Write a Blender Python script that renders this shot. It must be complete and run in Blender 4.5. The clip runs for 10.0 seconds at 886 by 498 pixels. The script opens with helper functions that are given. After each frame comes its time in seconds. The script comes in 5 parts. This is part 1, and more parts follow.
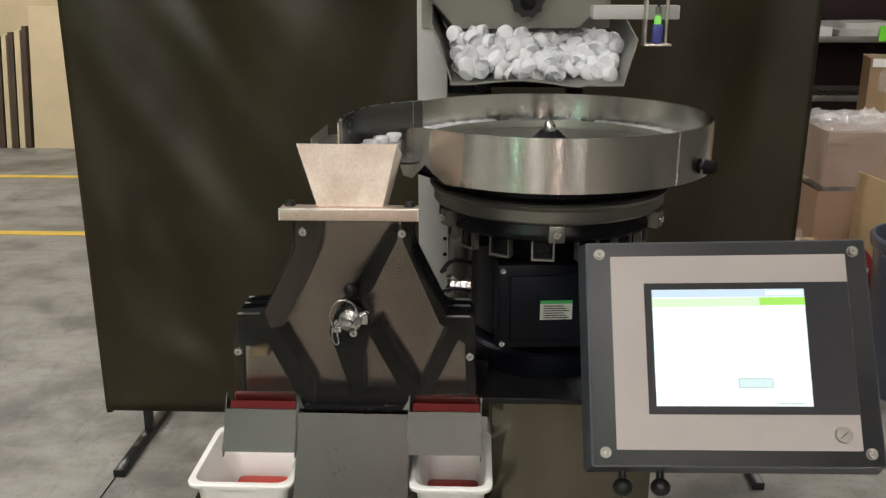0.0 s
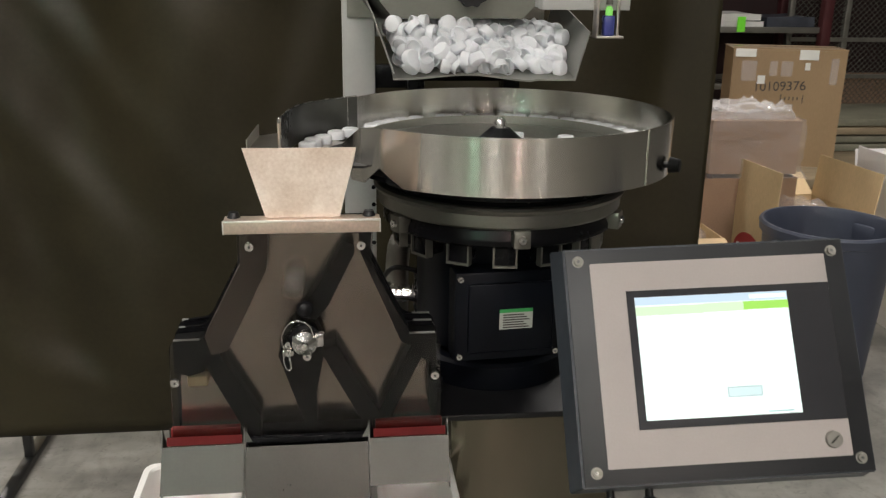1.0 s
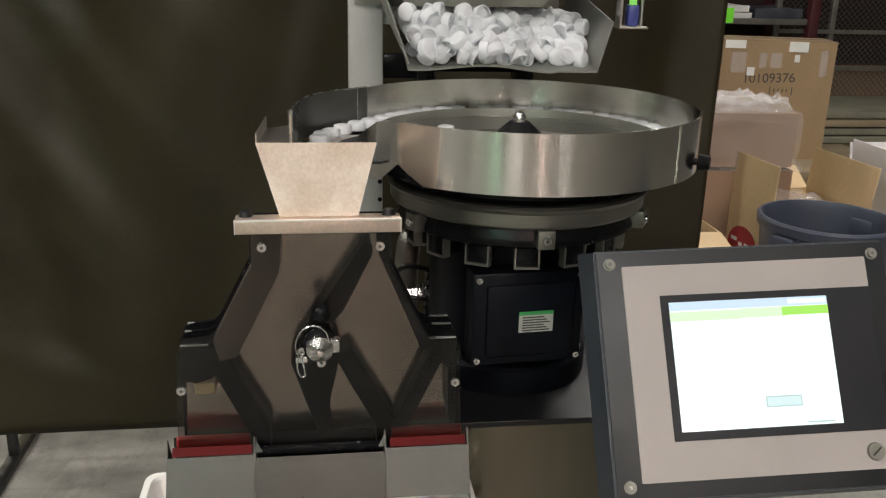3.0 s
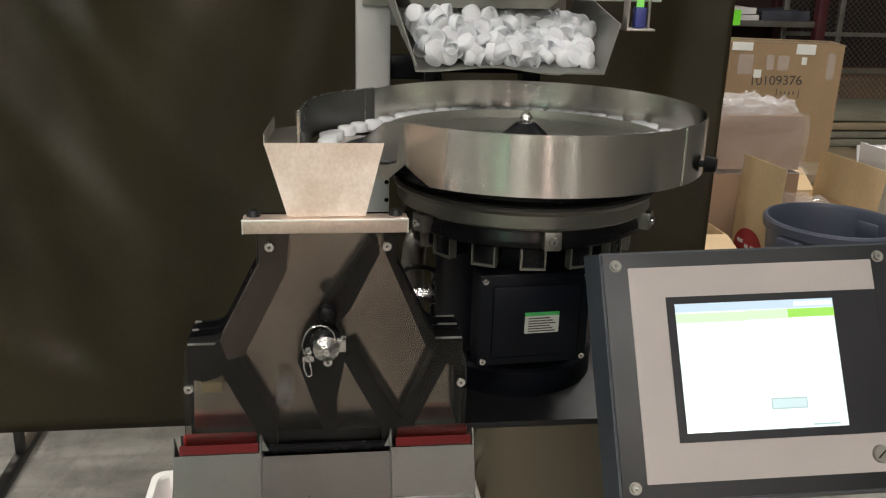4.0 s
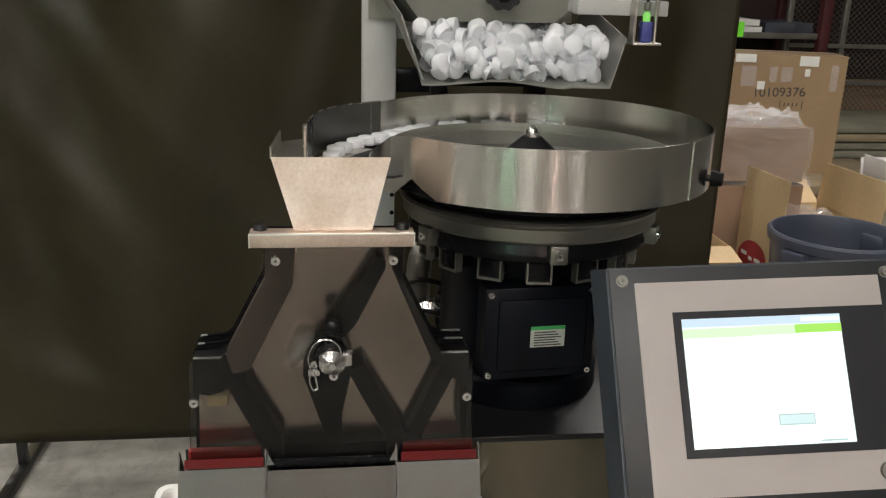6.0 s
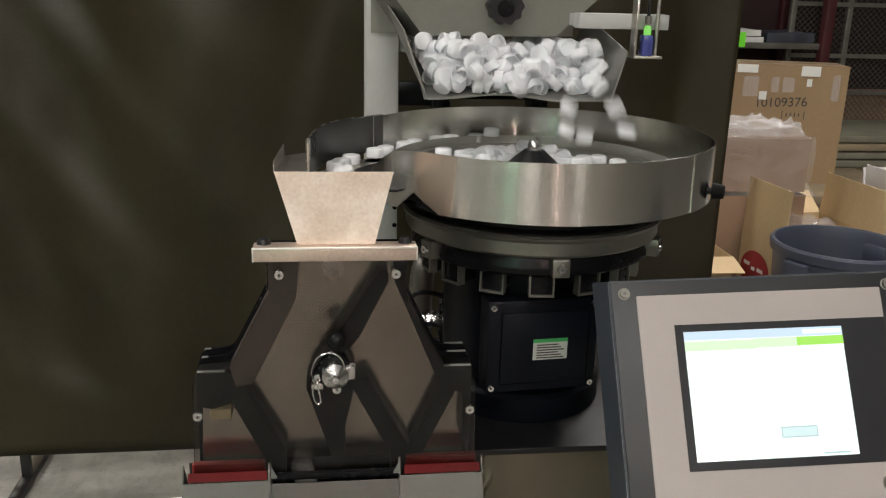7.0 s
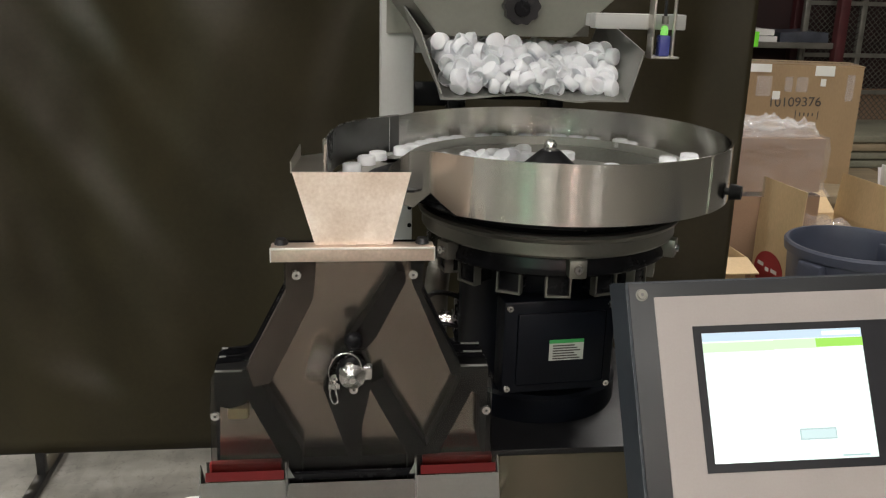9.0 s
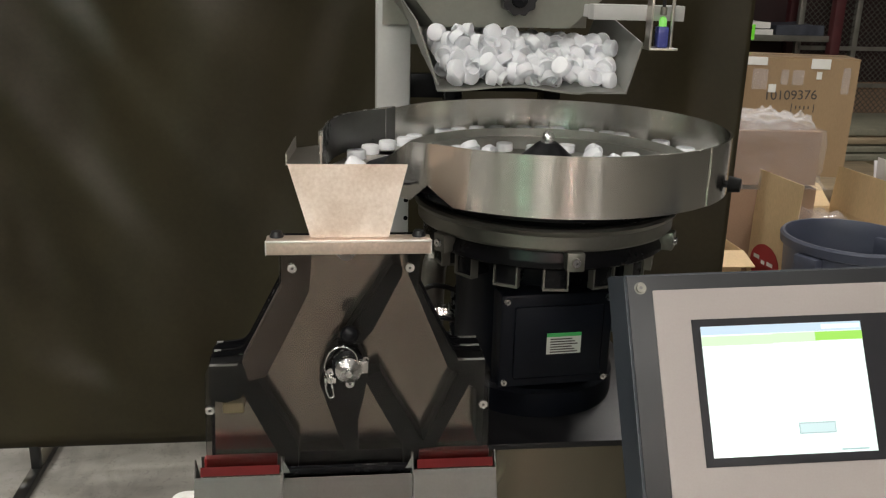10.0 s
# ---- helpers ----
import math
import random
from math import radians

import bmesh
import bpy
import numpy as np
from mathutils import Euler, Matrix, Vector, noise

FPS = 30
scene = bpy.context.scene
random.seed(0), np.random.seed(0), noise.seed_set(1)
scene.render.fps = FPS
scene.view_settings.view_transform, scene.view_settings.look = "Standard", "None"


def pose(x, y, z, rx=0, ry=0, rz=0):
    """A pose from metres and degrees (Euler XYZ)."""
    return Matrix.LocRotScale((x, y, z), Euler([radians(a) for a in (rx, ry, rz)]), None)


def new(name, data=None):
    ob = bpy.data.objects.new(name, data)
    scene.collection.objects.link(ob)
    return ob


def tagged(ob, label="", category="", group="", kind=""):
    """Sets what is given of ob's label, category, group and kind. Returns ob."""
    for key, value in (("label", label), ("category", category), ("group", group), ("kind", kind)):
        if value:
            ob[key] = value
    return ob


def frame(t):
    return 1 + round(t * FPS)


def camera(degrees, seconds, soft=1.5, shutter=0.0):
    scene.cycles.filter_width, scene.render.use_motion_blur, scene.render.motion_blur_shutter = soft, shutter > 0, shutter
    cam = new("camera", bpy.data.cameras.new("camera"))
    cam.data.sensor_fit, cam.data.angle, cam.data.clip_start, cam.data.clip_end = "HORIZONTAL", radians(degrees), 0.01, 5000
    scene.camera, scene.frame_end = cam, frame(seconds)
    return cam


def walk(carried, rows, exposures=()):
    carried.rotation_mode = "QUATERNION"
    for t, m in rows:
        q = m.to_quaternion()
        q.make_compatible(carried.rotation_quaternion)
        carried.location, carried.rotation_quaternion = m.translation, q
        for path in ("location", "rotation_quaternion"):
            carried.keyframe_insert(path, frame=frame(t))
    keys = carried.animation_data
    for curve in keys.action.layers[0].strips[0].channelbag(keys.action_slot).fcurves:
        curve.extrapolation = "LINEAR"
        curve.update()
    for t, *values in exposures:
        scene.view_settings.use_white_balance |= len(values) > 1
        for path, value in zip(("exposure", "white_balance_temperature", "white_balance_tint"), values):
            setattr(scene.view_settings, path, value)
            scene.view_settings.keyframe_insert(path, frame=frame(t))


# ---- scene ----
cam = camera(52.9, 10.0, soft=1.2, shutter=0.5)
METRES, EYE, TILT, LEAN, TURN = 0.37, 1.70, -32.2, 1.0, 1.8
ROWS = [
    (0.0, 0.0, 0.0, 0.0, -0.28, 15.52, -1.01),
    (0.5, -0.1534, 0.0938, 0.0415, -1.69, 14.75, -0.57),
    (1.0, -0.4005, 0.32, 0.1828, -8.19, 14.65, 3.0),
    (1.5, -0.5424, 0.4731, 0.2482, -9.52, 13.82, 2.51),
    (2.0, -0.5382, 0.5158, 0.273, -10.24, 13.7, 3.55),
    (2.5, -0.5346, 0.5174, 0.2813, -9.86, 13.78, 3.39),
    (4.0, -0.5441, 0.5034, 0.2804, -9.23, 13.95, 2.73),
    (4.5, -0.5489, 0.4945, 0.2756, -9.23, 13.93, 2.78),
    (5.0, -0.5609, 0.4973, 0.2774, -9.17, 13.93, 2.69),
    (5.5, -0.5607, 0.4978, 0.2862, -9.04, 14.3, 2.59),
    (6.0, -0.5581, 0.5039, 0.298, -9.11, 14.59, 2.53),
    (7.5, -0.5595, 0.4806, 0.3074, -8.78, 15.41, 2.64),
    (8.0, -0.5667, 0.4851, 0.3081, -8.69, 15.32, 2.46),
    (8.5, -0.5878, 0.4906, 0.3122, -8.16, 15.29, 2.24),
    (9.0, -0.5842, 0.4882, 0.3104, -8.26, 15.26, 2.35),
    (9.5, -0.583, 0.4989, 0.3146, -8.37, 15.09, 2.45),
    (10.0, -0.5857, 0.5185, 0.3173, -8.55, 14.81, 2.42),
]
walk(cam, [(t, pose(0, 0, EYE, TILT, LEAN, TURN) @ pose(METRES * x, METRES * y, METRES * z, 90 + pitch, roll, yaw)) for t, x, y, z, yaw, pitch, roll in ROWS])

# ---------------------------------------------------------------- light
world = bpy.data.worlds.new("hall_air")
scene.world = world
world.use_nodes = True
world.node_tree.nodes["Background"].inputs[0].default_value = (0.9, 0.95, 1.0, 1)
world.node_tree.nodes["Background"].inputs[1].default_value = 0.008
scene.view_settings.exposure = 0.0


def ceiling_lamp_light(x, y, z, power, sx, sy):
    li = bpy.data.lights.new("tube_light", "AREA")
    li.shape, li.size, li.size_y, li.energy = "RECTANGLE", sx, sy, power
    li.color = (1.0, 0.955, 0.905)
    ob = new("tube_light", li)
    ob.matrix_world = pose(x, y, z)
    return ob


# Unseen lamps, placed for brightness; the last two are added for the storage corner.
LAMPS = [(-2.6, 0.3, 125), (-0.6, -1.6, 62), (2.4, -1.6, 14), (-4.4, 3.4, 80), (-4.4, 7.4, 145), (2.4, 3.0, 76), (3.3, 6.0, 66)]
# Unseen far lamps; two are tinted and strong for coloured streaks in the band.
FAR_LAMPS = [(-5.5, -5.5), (-1.7, -5.5), (0.5, -5.5)] + [(x, y) for y in (-9.5, -13.5) for x in (-5.5, -2.8, 0.5)] + [(2.3, -5.5), (3.6, -9.5), (3.6, -13.5)]
LAMP_Z = 4.6
for lx, ly, power in LAMPS:
    ceiling_lamp_light(lx, ly, LAMP_Z - 0.07, power, 0.5, 1.2)


# ---------------------------------------------------------------- materials
def mat(name, color, rough=0.5, metal=0.0, vary=0.12, scale=6.0, fine=90.0, bump=0.05, spec=0.5,
        stretch=(1, 1, 1), rough_vary=0.1, tint=None, transmission=0.0, alpha=1.0, sheen=0.0, coat=0.0,
        subsurface=0.0, aniso=0.0):
    """A principled material with stains at a large scale and grain at a fine one."""
    m = bpy.data.materials.new(name)
    m.use_nodes = True
    nt = m.node_tree
    b = nt.nodes["Principled BSDF"]
    co = nt.nodes.new("ShaderNodeTexCoord")
    mp = nt.nodes.new("ShaderNodeMapping")
    mp.inputs["Scale"].default_value = stretch
    nt.links.new(co.outputs["Object"], mp.inputs[0])
    n1 = nt.nodes.new("ShaderNodeTexNoise")
    n1.inputs["Scale"].default_value, n1.inputs["Detail"].default_value = scale, 5
    n2 = nt.nodes.new("ShaderNodeTexNoise")
    n2.inputs["Scale"].default_value, n2.inputs["Detail"].default_value = fine, 3
    nt.links.new(mp.outputs[0], n1.inputs["Vector"])
    nt.links.new(mp.outputs[0], n2.inputs["Vector"])
    add = nt.nodes.new("ShaderNodeMath")
    add.operation = "MULTIPLY_ADD"
    add.inputs[1].default_value = 0.4
    nt.links.new(n2.outputs[0], add.inputs[0])
    nt.links.new(n1.outputs[0], add.inputs[2])
    ramp = nt.nodes.new("ShaderNodeValToRGB")
    lo = [max(0, c * (1 - vary)) for c in color]
    hi = [min(1, c * (1 + vary)) for c in (tint or color)]
    ramp.color_ramp.elements[0].position, ramp.color_ramp.elements[1].position = 0.5, 0.9
    ramp.color_ramp.elements[0].color, ramp.color_ramp.elements[1].color = (*lo, 1), (*hi, 1)
    nt.links.new(add.outputs[0], ramp.inputs[0])
    nt.links.new(ramp.outputs[0], b.inputs["Base Color"])
    rr = nt.nodes.new("ShaderNodeMapRange")
    rr.inputs[1].default_value, rr.inputs[2].default_value = 0.3, 1.0
    rr.inputs[3].default_value, rr.inputs[4].default_value = max(0.02, rough - rough_vary), min(1, rough + rough_vary)
    nt.links.new(add.outputs[0], rr.inputs[0])
    nt.links.new(rr.outputs[0], b.inputs["Roughness"])
    b.inputs["Metallic"].default_value = metal
    b.inputs["Specular IOR Level"].default_value = spec
    b.inputs["Transmission Weight"].default_value = transmission
    b.inputs["Alpha"].default_value = alpha
    b.inputs["Sheen Weight"].default_value = sheen
    b.inputs["Coat Weight"].default_value = coat
    b.inputs["Subsurface Weight"].default_value = subsurface
    b.inputs["Subsurface Radius"].default_value = (0.01, 0.01, 0.01)
    if aniso:
        b.inputs["Anisotropic"].default_value = aniso
        tg = nt.nodes.new("ShaderNodeTangent")
        tg.direction_type, tg.axis = "RADIAL", "Z"
        b.inputs["Anisotropic Rotation"].default_value = 0.25
        nt.links.new(tg.outputs[0], b.inputs["Tangent"])
    if bump:
        bp = nt.nodes.new("ShaderNodeBump")
        bp.inputs["Strength"].default_value, bp.inputs["Distance"].default_value = bump, 0.01
        nt.links.new(add.outputs[0], bp.inputs["Height"])
        nt.links.new(bp.outputs[0], b.inputs["Normal"])
    return m


def glow(name, color, strength):
    m = bpy.data.materials.new(name)
    m.use_nodes = True
    b = m.node_tree.nodes["Principled BSDF"]
    b.inputs["Base Color"].default_value = (*[0.05 * c for c in color], 1)
    b.inputs["Emission Color"].default_value = (*color, 1)
    b.inputs["Emission Strength"].default_value = strength
    b.inputs["Roughness"].default_value = 0.15
    return m


STEEL = mat("brushed_stainless", (0.66, 0.645, 0.60), 0.19, 1.0, 0.04, 3, 40, 0.0, stretch=(1, 1, 3), aniso=1.0, rough_vary=0.03)
STEEL_FLAT = mat("brushed_stainless_sheet", (0.60, 0.57, 0.52), 0.36, 1.0, 0.10, 9, 160, 0.02, stretch=(1, 1, 12))
STEEL_WARM = mat("bare_satin_steel", (0.80, 0.635, 0.51), 0.44, 0.35, 0.10, 11, 200, 0.03, tint=(0.92, 0.80, 0.71))
# Base colour kept dark in place of a dark reflection on the chutes.
CHUTE = mat("darkened_chute_sheet", (0.062, 0.064, 0.058), 0.32, 0.9, 0.10, 10, 240, 0.02)
CABINET = mat("brushed_cabinet_steel", (0.155, 0.142, 0.108), 0.12, 1.0, 0.05, 3, 60, 0.0, rough_vary=0.03, aniso=1.0)
CHROME = mat("polished_steel", (0.62, 0.61, 0.59), 0.24, 1.0, 0.08, 60, 300, 0.0)
CAST = mat("cast_aluminium", (0.22, 0.215, 0.19), 0.40, 0.85, 0.10, 14, 150, 0.04)
BLACK = mat("black_enamel", (0.006, 0.006, 0.007), 0.24, 0.0, 0.3, 8, 120, 0.0, spec=0.15)
BLACK_SATIN = mat("black_plastic", (0.009, 0.009, 0.010), 0.38, 0.0, 0.25, 20, 200, 0.04, spec=0.35)
NAVY = mat("dark_blue_black_enamel", (0.005, 0.006, 0.009), 0.36, 0.0, 0.25, 9, 150, 0.0, spec=0.12)
CURTAIN = mat("olive_vinyl_cloth", (0.0235, 0.0190, 0.0085), 0.42, 0.0, 0.28, 2.2, 60, 0.03, spec=0.32)
RAIL = mat("black_tube_paint", (0.01, 0.01, 0.01), 0.35, 0.0, 0.3, 12, 150, 0.03)
FRAME_GREY = mat("slate_powder_coat", (0.036, 0.043, 0.052), 0.38, 0.0, 0.10, 12, 500, 0.03)
FRAME_FACE = mat("charcoal_powder_coat", (0.015, 0.016, 0.018), 0.42, 0.0, 0.10, 12, 500, 0.03)
PANEL = mat("pale_grey_overlay", (0.345, 0.308, 0.292), 0.42, 0.0, 0.05, 6, 300, 0.015)
GLASS_BLACK = mat("black_touch_glass", (0.014, 0.014, 0.017), 0.35, 0.0, 0.1, 6, 60, 0.0, spec=0.25)
POST = mat("pale_grey_paint", (0.37, 0.37, 0.355), 0.5, 0.0, 0.06, 5, 120, 0.03)
HOPPER_PAINT = mat("grey_green_hopper_sheet", (0.21, 0.21, 0.18), 0.45, 0.2, 0.08, 5, 120, 0.03)
PAN = mat("grey_pan_sheet", (0.24, 0.24, 0.22), 0.42, 0.5, 0.08, 6, 120, 0.03)
RED_BRIGHT = mat("bright_red_plastic", (0.56, 0.045, 0.03), 0.4, 0.0, 0.12, 12, 120, 0.03)
RED_DARK = mat("dark_red_plastic", (0.085, 0.006, 0.006), 0.6, 0.0, 0.12, 12, 120, 0.03, spec=0.12)
# Red darkened in the colour for the lip's shade behind the smoked front.
RED = mat("shaded_red_plastic", (0.22, 0.016, 0.014), 0.4, 0.0, 0.12, 12, 120, 0.03)
WHITE_BIN = mat("white_bin_plastic", (0.86, 0.85, 0.82), 0.4, 0.0, 0.03, 6, 100, 0.02)
CAP_WHITE = mat("translucent_white_cap", (0.95, 0.96, 0.985), 0.38, 0.0, 0.04, 20, 200, 0.0)
_nt = CAP_WHITE.node_tree
_nt.nodes["Principled BSDF"].inputs["Subsurface Weight"].default_value = 0.8
_nt.nodes["Principled BSDF"].inputs["Subsurface Scale"].default_value = 0.8
_tl = _nt.nodes.new("ShaderNodeBsdfTranslucent")
_tl.inputs[0].default_value = (0.95, 0.96, 0.985, 1)
_mx = _nt.nodes.new("ShaderNodeMixShader")
_mx.inputs[0].default_value = 0.5
_nt.links.new(_nt.nodes["Principled BSDF"].outputs[0], _mx.inputs[1])
_nt.links.new(_tl.outputs[0], _mx.inputs[2])
_nt.links.new(_mx.outputs[0], _nt.nodes["Material Output"].inputs[0])
CARD = mat("brown_cardboard", (0.60, 0.44, 0.25), 0.62, 0.0, 0.15, 2.2, 120, 0.06, stretch=(1, 1, 0.35))
CARD_TALL = mat("glossy_brown_cardboard", (0.31, 0.21, 0.115), 0.38, 0.0, 0.15, 2.2, 120, 0.06, stretch=(1, 1, 0.35))
CARD_DARK = mat("dull_brown_cardboard", (0.31, 0.20, 0.13), 0.75, 0.0, 0.14, 3, 120, 0.06)
CARD_WHITE = mat("white_lined_cardboard", (0.82, 0.79, 0.80), 0.7, 0.0, 0.05, 3, 120, 0.04)
BIN_GREY = mat("blue_grey_bin_plastic", (0.055, 0.063, 0.092), 0.45, 0.0, 0.10, 7, 150, 0.04)
FILM = mat("clear_stretch_film", (0.85, 0.80, 0.80), 0.09, 0.0, 0.05, 14, 60, 0.25, alpha=0.15, spec=1.0, coat=0.6)
WOOD = mat("raw_timber_shelf", (0.30, 0.235, 0.15), 0.7, 0.0, 0.2, 4, 60, 0.1, stretch=(1, 8, 8))
SHEETS = mat("grey_green_sheet_stock", (0.22, 0.21, 0.155), 0.65, 0.0, 0.18, 5, 80, 0.06)
RACK_RED = mat("burgundy_rack_paint", (0.060, 0.012, 0.014), 0.5, 0.0, 0.2, 8, 120, 0.03)
RACK_DARK = mat("dark_maroon_panel", (0.022, 0.007, 0.007), 0.7, 0.0, 0.3, 4, 60, 0.03)
GALV = mat("galvanised_steel", (0.27, 0.26, 0.23), 0.45, 0.8, 0.15, 14, 120, 0.04)
MESH_DARK = mat("weathered_mesh_wire", (0.10, 0.097, 0.08), 0.55, 0.6, 0.2, 14, 120, 0.0)
MATT_BLACK = mat("matt_black_blade", (0.005, 0.005, 0.005), 0.6, 0.0, 0.3, 8, 120, 0.0, spec=0.12)
WALL_SATIN = mat("dark_satin_channel_wall", (0.13, 0.105, 0.09), 0.32, 0.7, 0.2, 10, 120, 0.0)
# Darkened steel: the guide's dark reflection; dark discs for screw recesses and slot.
DARK_STEEL = mat("darkened_steel", (0.13, 0.13, 0.125), 0.28, 1.0, 0.1, 8, 80, 0.0)
FILM_GLOSS = mat("crumpled_gloss_film", (0.88, 0.86, 0.86), 0.08, 0.0, 0.05, 14, 60, 0.5, alpha=0.26, spec=1.0, coat=1.0)
FOLD_HIGHLIGHT = mat("fold_highlight_steel", (0.86, 0.82, 0.77), 0.35, 0.7, 0.0, 5, 20, 0.0, rough_vary=0.02)
EDGE_HIGHLIGHT = mat("plate_edge_highlight", (0.20, 0.20, 0.19), 0.2, 0.0, 0.1, 20, 100, 0.0)
LID = mat("brushed_lid_steel", (0.66, 0.53, 0.44), 0.36, 0.8, 0.16, 9, 200, 0.02, tint=(0.72, 0.59, 0.50))
FOLDED = mat("folded_white_poly", (0.66, 0.64, 0.62), 0.45, 0.0, 0.08, 9, 90, 0.08)
DARK_BAG = mat("folded_dark_poly", (0.05, 0.055, 0.07), 0.4, 0.0, 0.3, 9, 90, 0.08)
DISC_STEEL = mat("satin_disc_steel", (0.40, 0.40, 0.365), 0.36, 0.75, 0.10, 8, 160, 0.02)
LIME = mat("lime_tag_paper", (0.22, 0.90, 0.05), 0.55, 0.0, 0.03, 20, 200, 0.0)
YELLOW = mat("yellow_floor_paint", (0.62, 0.42, 0.05), 0.55, 0.0, 0.18, 5, 60, 0.05)
WALL_TAN = mat("tan_painted_block", (0.52, 0.42, 0.24), 0.75, 0.0, 0.08, 2, 40, 0.05)
WALL_DARK = mat("smoke_grey_block", (0.13, 0.125, 0.115), 0.75, 0.0, 0.15, 2, 40, 0.05)
CEIL = mat("dark_deck_ceiling", (0.10, 0.10, 0.10), 0.8, 0.0, 0.08, 1.5, 30, 0.05)
BOARD = mat("pale_composite_board", (0.60, 0.49, 0.31), 0.65, 0.0, 0.07, 3, 60, 0.04)
BOARD_DARK = mat("dark_veneer_board", (0.07, 0.045, 0.03), 0.6, 0.0, 0.2, 5, 60, 0.04)
PAPER = mat("white_label_paper", (0.72, 0.72, 0.68), 0.6, 0.0, 0.04, 20, 200, 0.0)
STICKER = mat("matt_rating_sticker", (0.42, 0.43, 0.40), 0.6, 0.0, 0.06, 20, 200, 0.0)
GREEN_PRINT = mat("green_label_print", (0.04, 0.30, 0.08), 0.6, 0.0, 0.1, 20, 200, 0.0)
INK = mat("dark_ink", (0.055, 0.048, 0.042), 0.6, 0.0, 0.1, 20, 200, 0.0)
LOGO_RED = mat("red_print", (0.33, 0.03, 0.03), 0.7, 0.0, 0.1, 9, 200, 0.0)
CREAM = mat("cream_foam", (0.55, 0.45, 0.26), 0.7, 0.0, 0.1, 20, 100, 0.05)
BLUE_SENSOR = mat("blue_sensor_plastic", (0.05, 0.06, 0.22), 0.25, 0.0, 0.1, 20, 100, 0.0)
GREEN_LED = glow("green_signal_light", (0.22, 0.62, 0.12), 1.0)
SCREEN = glow("lit_screen_white", (0.9, 1.0, 0.96), 1.15)
SCREEN_PALE = glow("lit_screen_pale_blue", (0.66, 0.82, 0.95), 1.0)
SCREEN_GREEN = glow("lit_screen_green", (0.42, 0.86, 0.14), 1.0)
SCREEN_LIME = glow("lit_screen_pale_green", (0.76, 0.98, 0.66), 1.0)
SCREEN_BUTTON = glow("lit_screen_button", (0.5, 0.66, 0.66), 1.0)
SCREEN_BUTTON_IN = glow("lit_screen_button_face", (0.72, 0.90, 0.90), 1.0)
TUBE = glow("lamp_diffuser", (1.0, 0.95, 0.89), 36.0)
# Tints made up to put green and pink streaks in the bowl band.
TUBE_GREEN = glow("green_streak_tube", (0.55, 1.0, 0.72), 95.0)
TUBE_PINK = glow("pink_streak_tube", (1.0, 0.66, 0.58), 90.0)
TUBE_NEAR = glow("near_lamp_diffuser", (1.0, 0.95, 0.87), 8.0)


def smoked_acrylic():
    """Thin smoked clear sheet: straight-through view with a mirror gloss."""
    m = bpy.data.materials.new("smoked_clear_acrylic")
    m.use_nodes = True
    nt = m.node_tree
    out = nt.nodes["Material Output"]
    nt.nodes.remove(nt.nodes["Principled BSDF"])
    tr = nt.nodes.new("ShaderNodeBsdfTransparent")
    tr.inputs[0].default_value = (0.78, 0.77, 0.76, 1)
    gl = nt.nodes.new("ShaderNodeBsdfGlossy")
    gl.inputs["Roughness"].default_value = 0.04
    fr = nt.nodes.new("ShaderNodeFresnel")
    fr.inputs[0].default_value = 1.36
    mx = nt.nodes.new("ShaderNodeMixShader")
    nt.links.new(fr.outputs[0], mx.inputs[0])
    nt.links.new(tr.outputs[0], mx.inputs[1])
    nt.links.new(gl.outputs[0], mx.inputs[2])
    nt.links.new(mx.outputs[0], out.inputs[0])
    return m


ACRYLIC = smoked_acrylic()


def perforated():
    """Stainless sheet with staggered round holes, as dark dots with relief."""
    m = mat("perforated_stainless", (0.60, 0.53, 0.46), 0.20, 1.0, 0.26, 9, 120, 0.0, stretch=(1.3, 1, 0.6), rough_vary=0.06)
    nt = m.node_tree
    b = nt.nodes["Principled BSDF"]
    co = nt.nodes.new("ShaderNodeTexCoord")
    sep = nt.nodes.new("ShaderNodeSeparateXYZ")
    nt.links.new(co.outputs["Object"], sep.inputs[0])

    def math_node(op, a, bb):
        n = nt.nodes.new("ShaderNodeMath")
        n.operation = op
        for i, v in enumerate((a, bb)):
            if isinstance(v, (int, float)):
                n.inputs[i].default_value = v
            elif v is not None:
                nt.links.new(v, n.inputs[i])
        return n.outputs[0]

    k = 2 * math.pi / 0.0062
    sx = math_node("SINE", math_node("MULTIPLY", sep.outputs[0], k), None)
    sz = math_node("SINE", math_node("MULTIPLY", sep.outputs[2], k), None)
    dot = math_node("GREATER_THAN", math_node("MULTIPLY", sx, sz), 0.42)
    mixc = nt.nodes.new("ShaderNodeMix")
    mixc.data_type = "RGBA"
    old = b.inputs["Base Color"].links[0].from_socket
    nt.links.new(dot, mixc.inputs[0])
    nt.links.new(old, mixc.inputs[6])
    mixc.inputs[7].default_value = (0.30, 0.262, 0.225, 1)
    nt.links.new(mixc.outputs[2], b.inputs["Base Color"])
    return m


PERF = perforated()


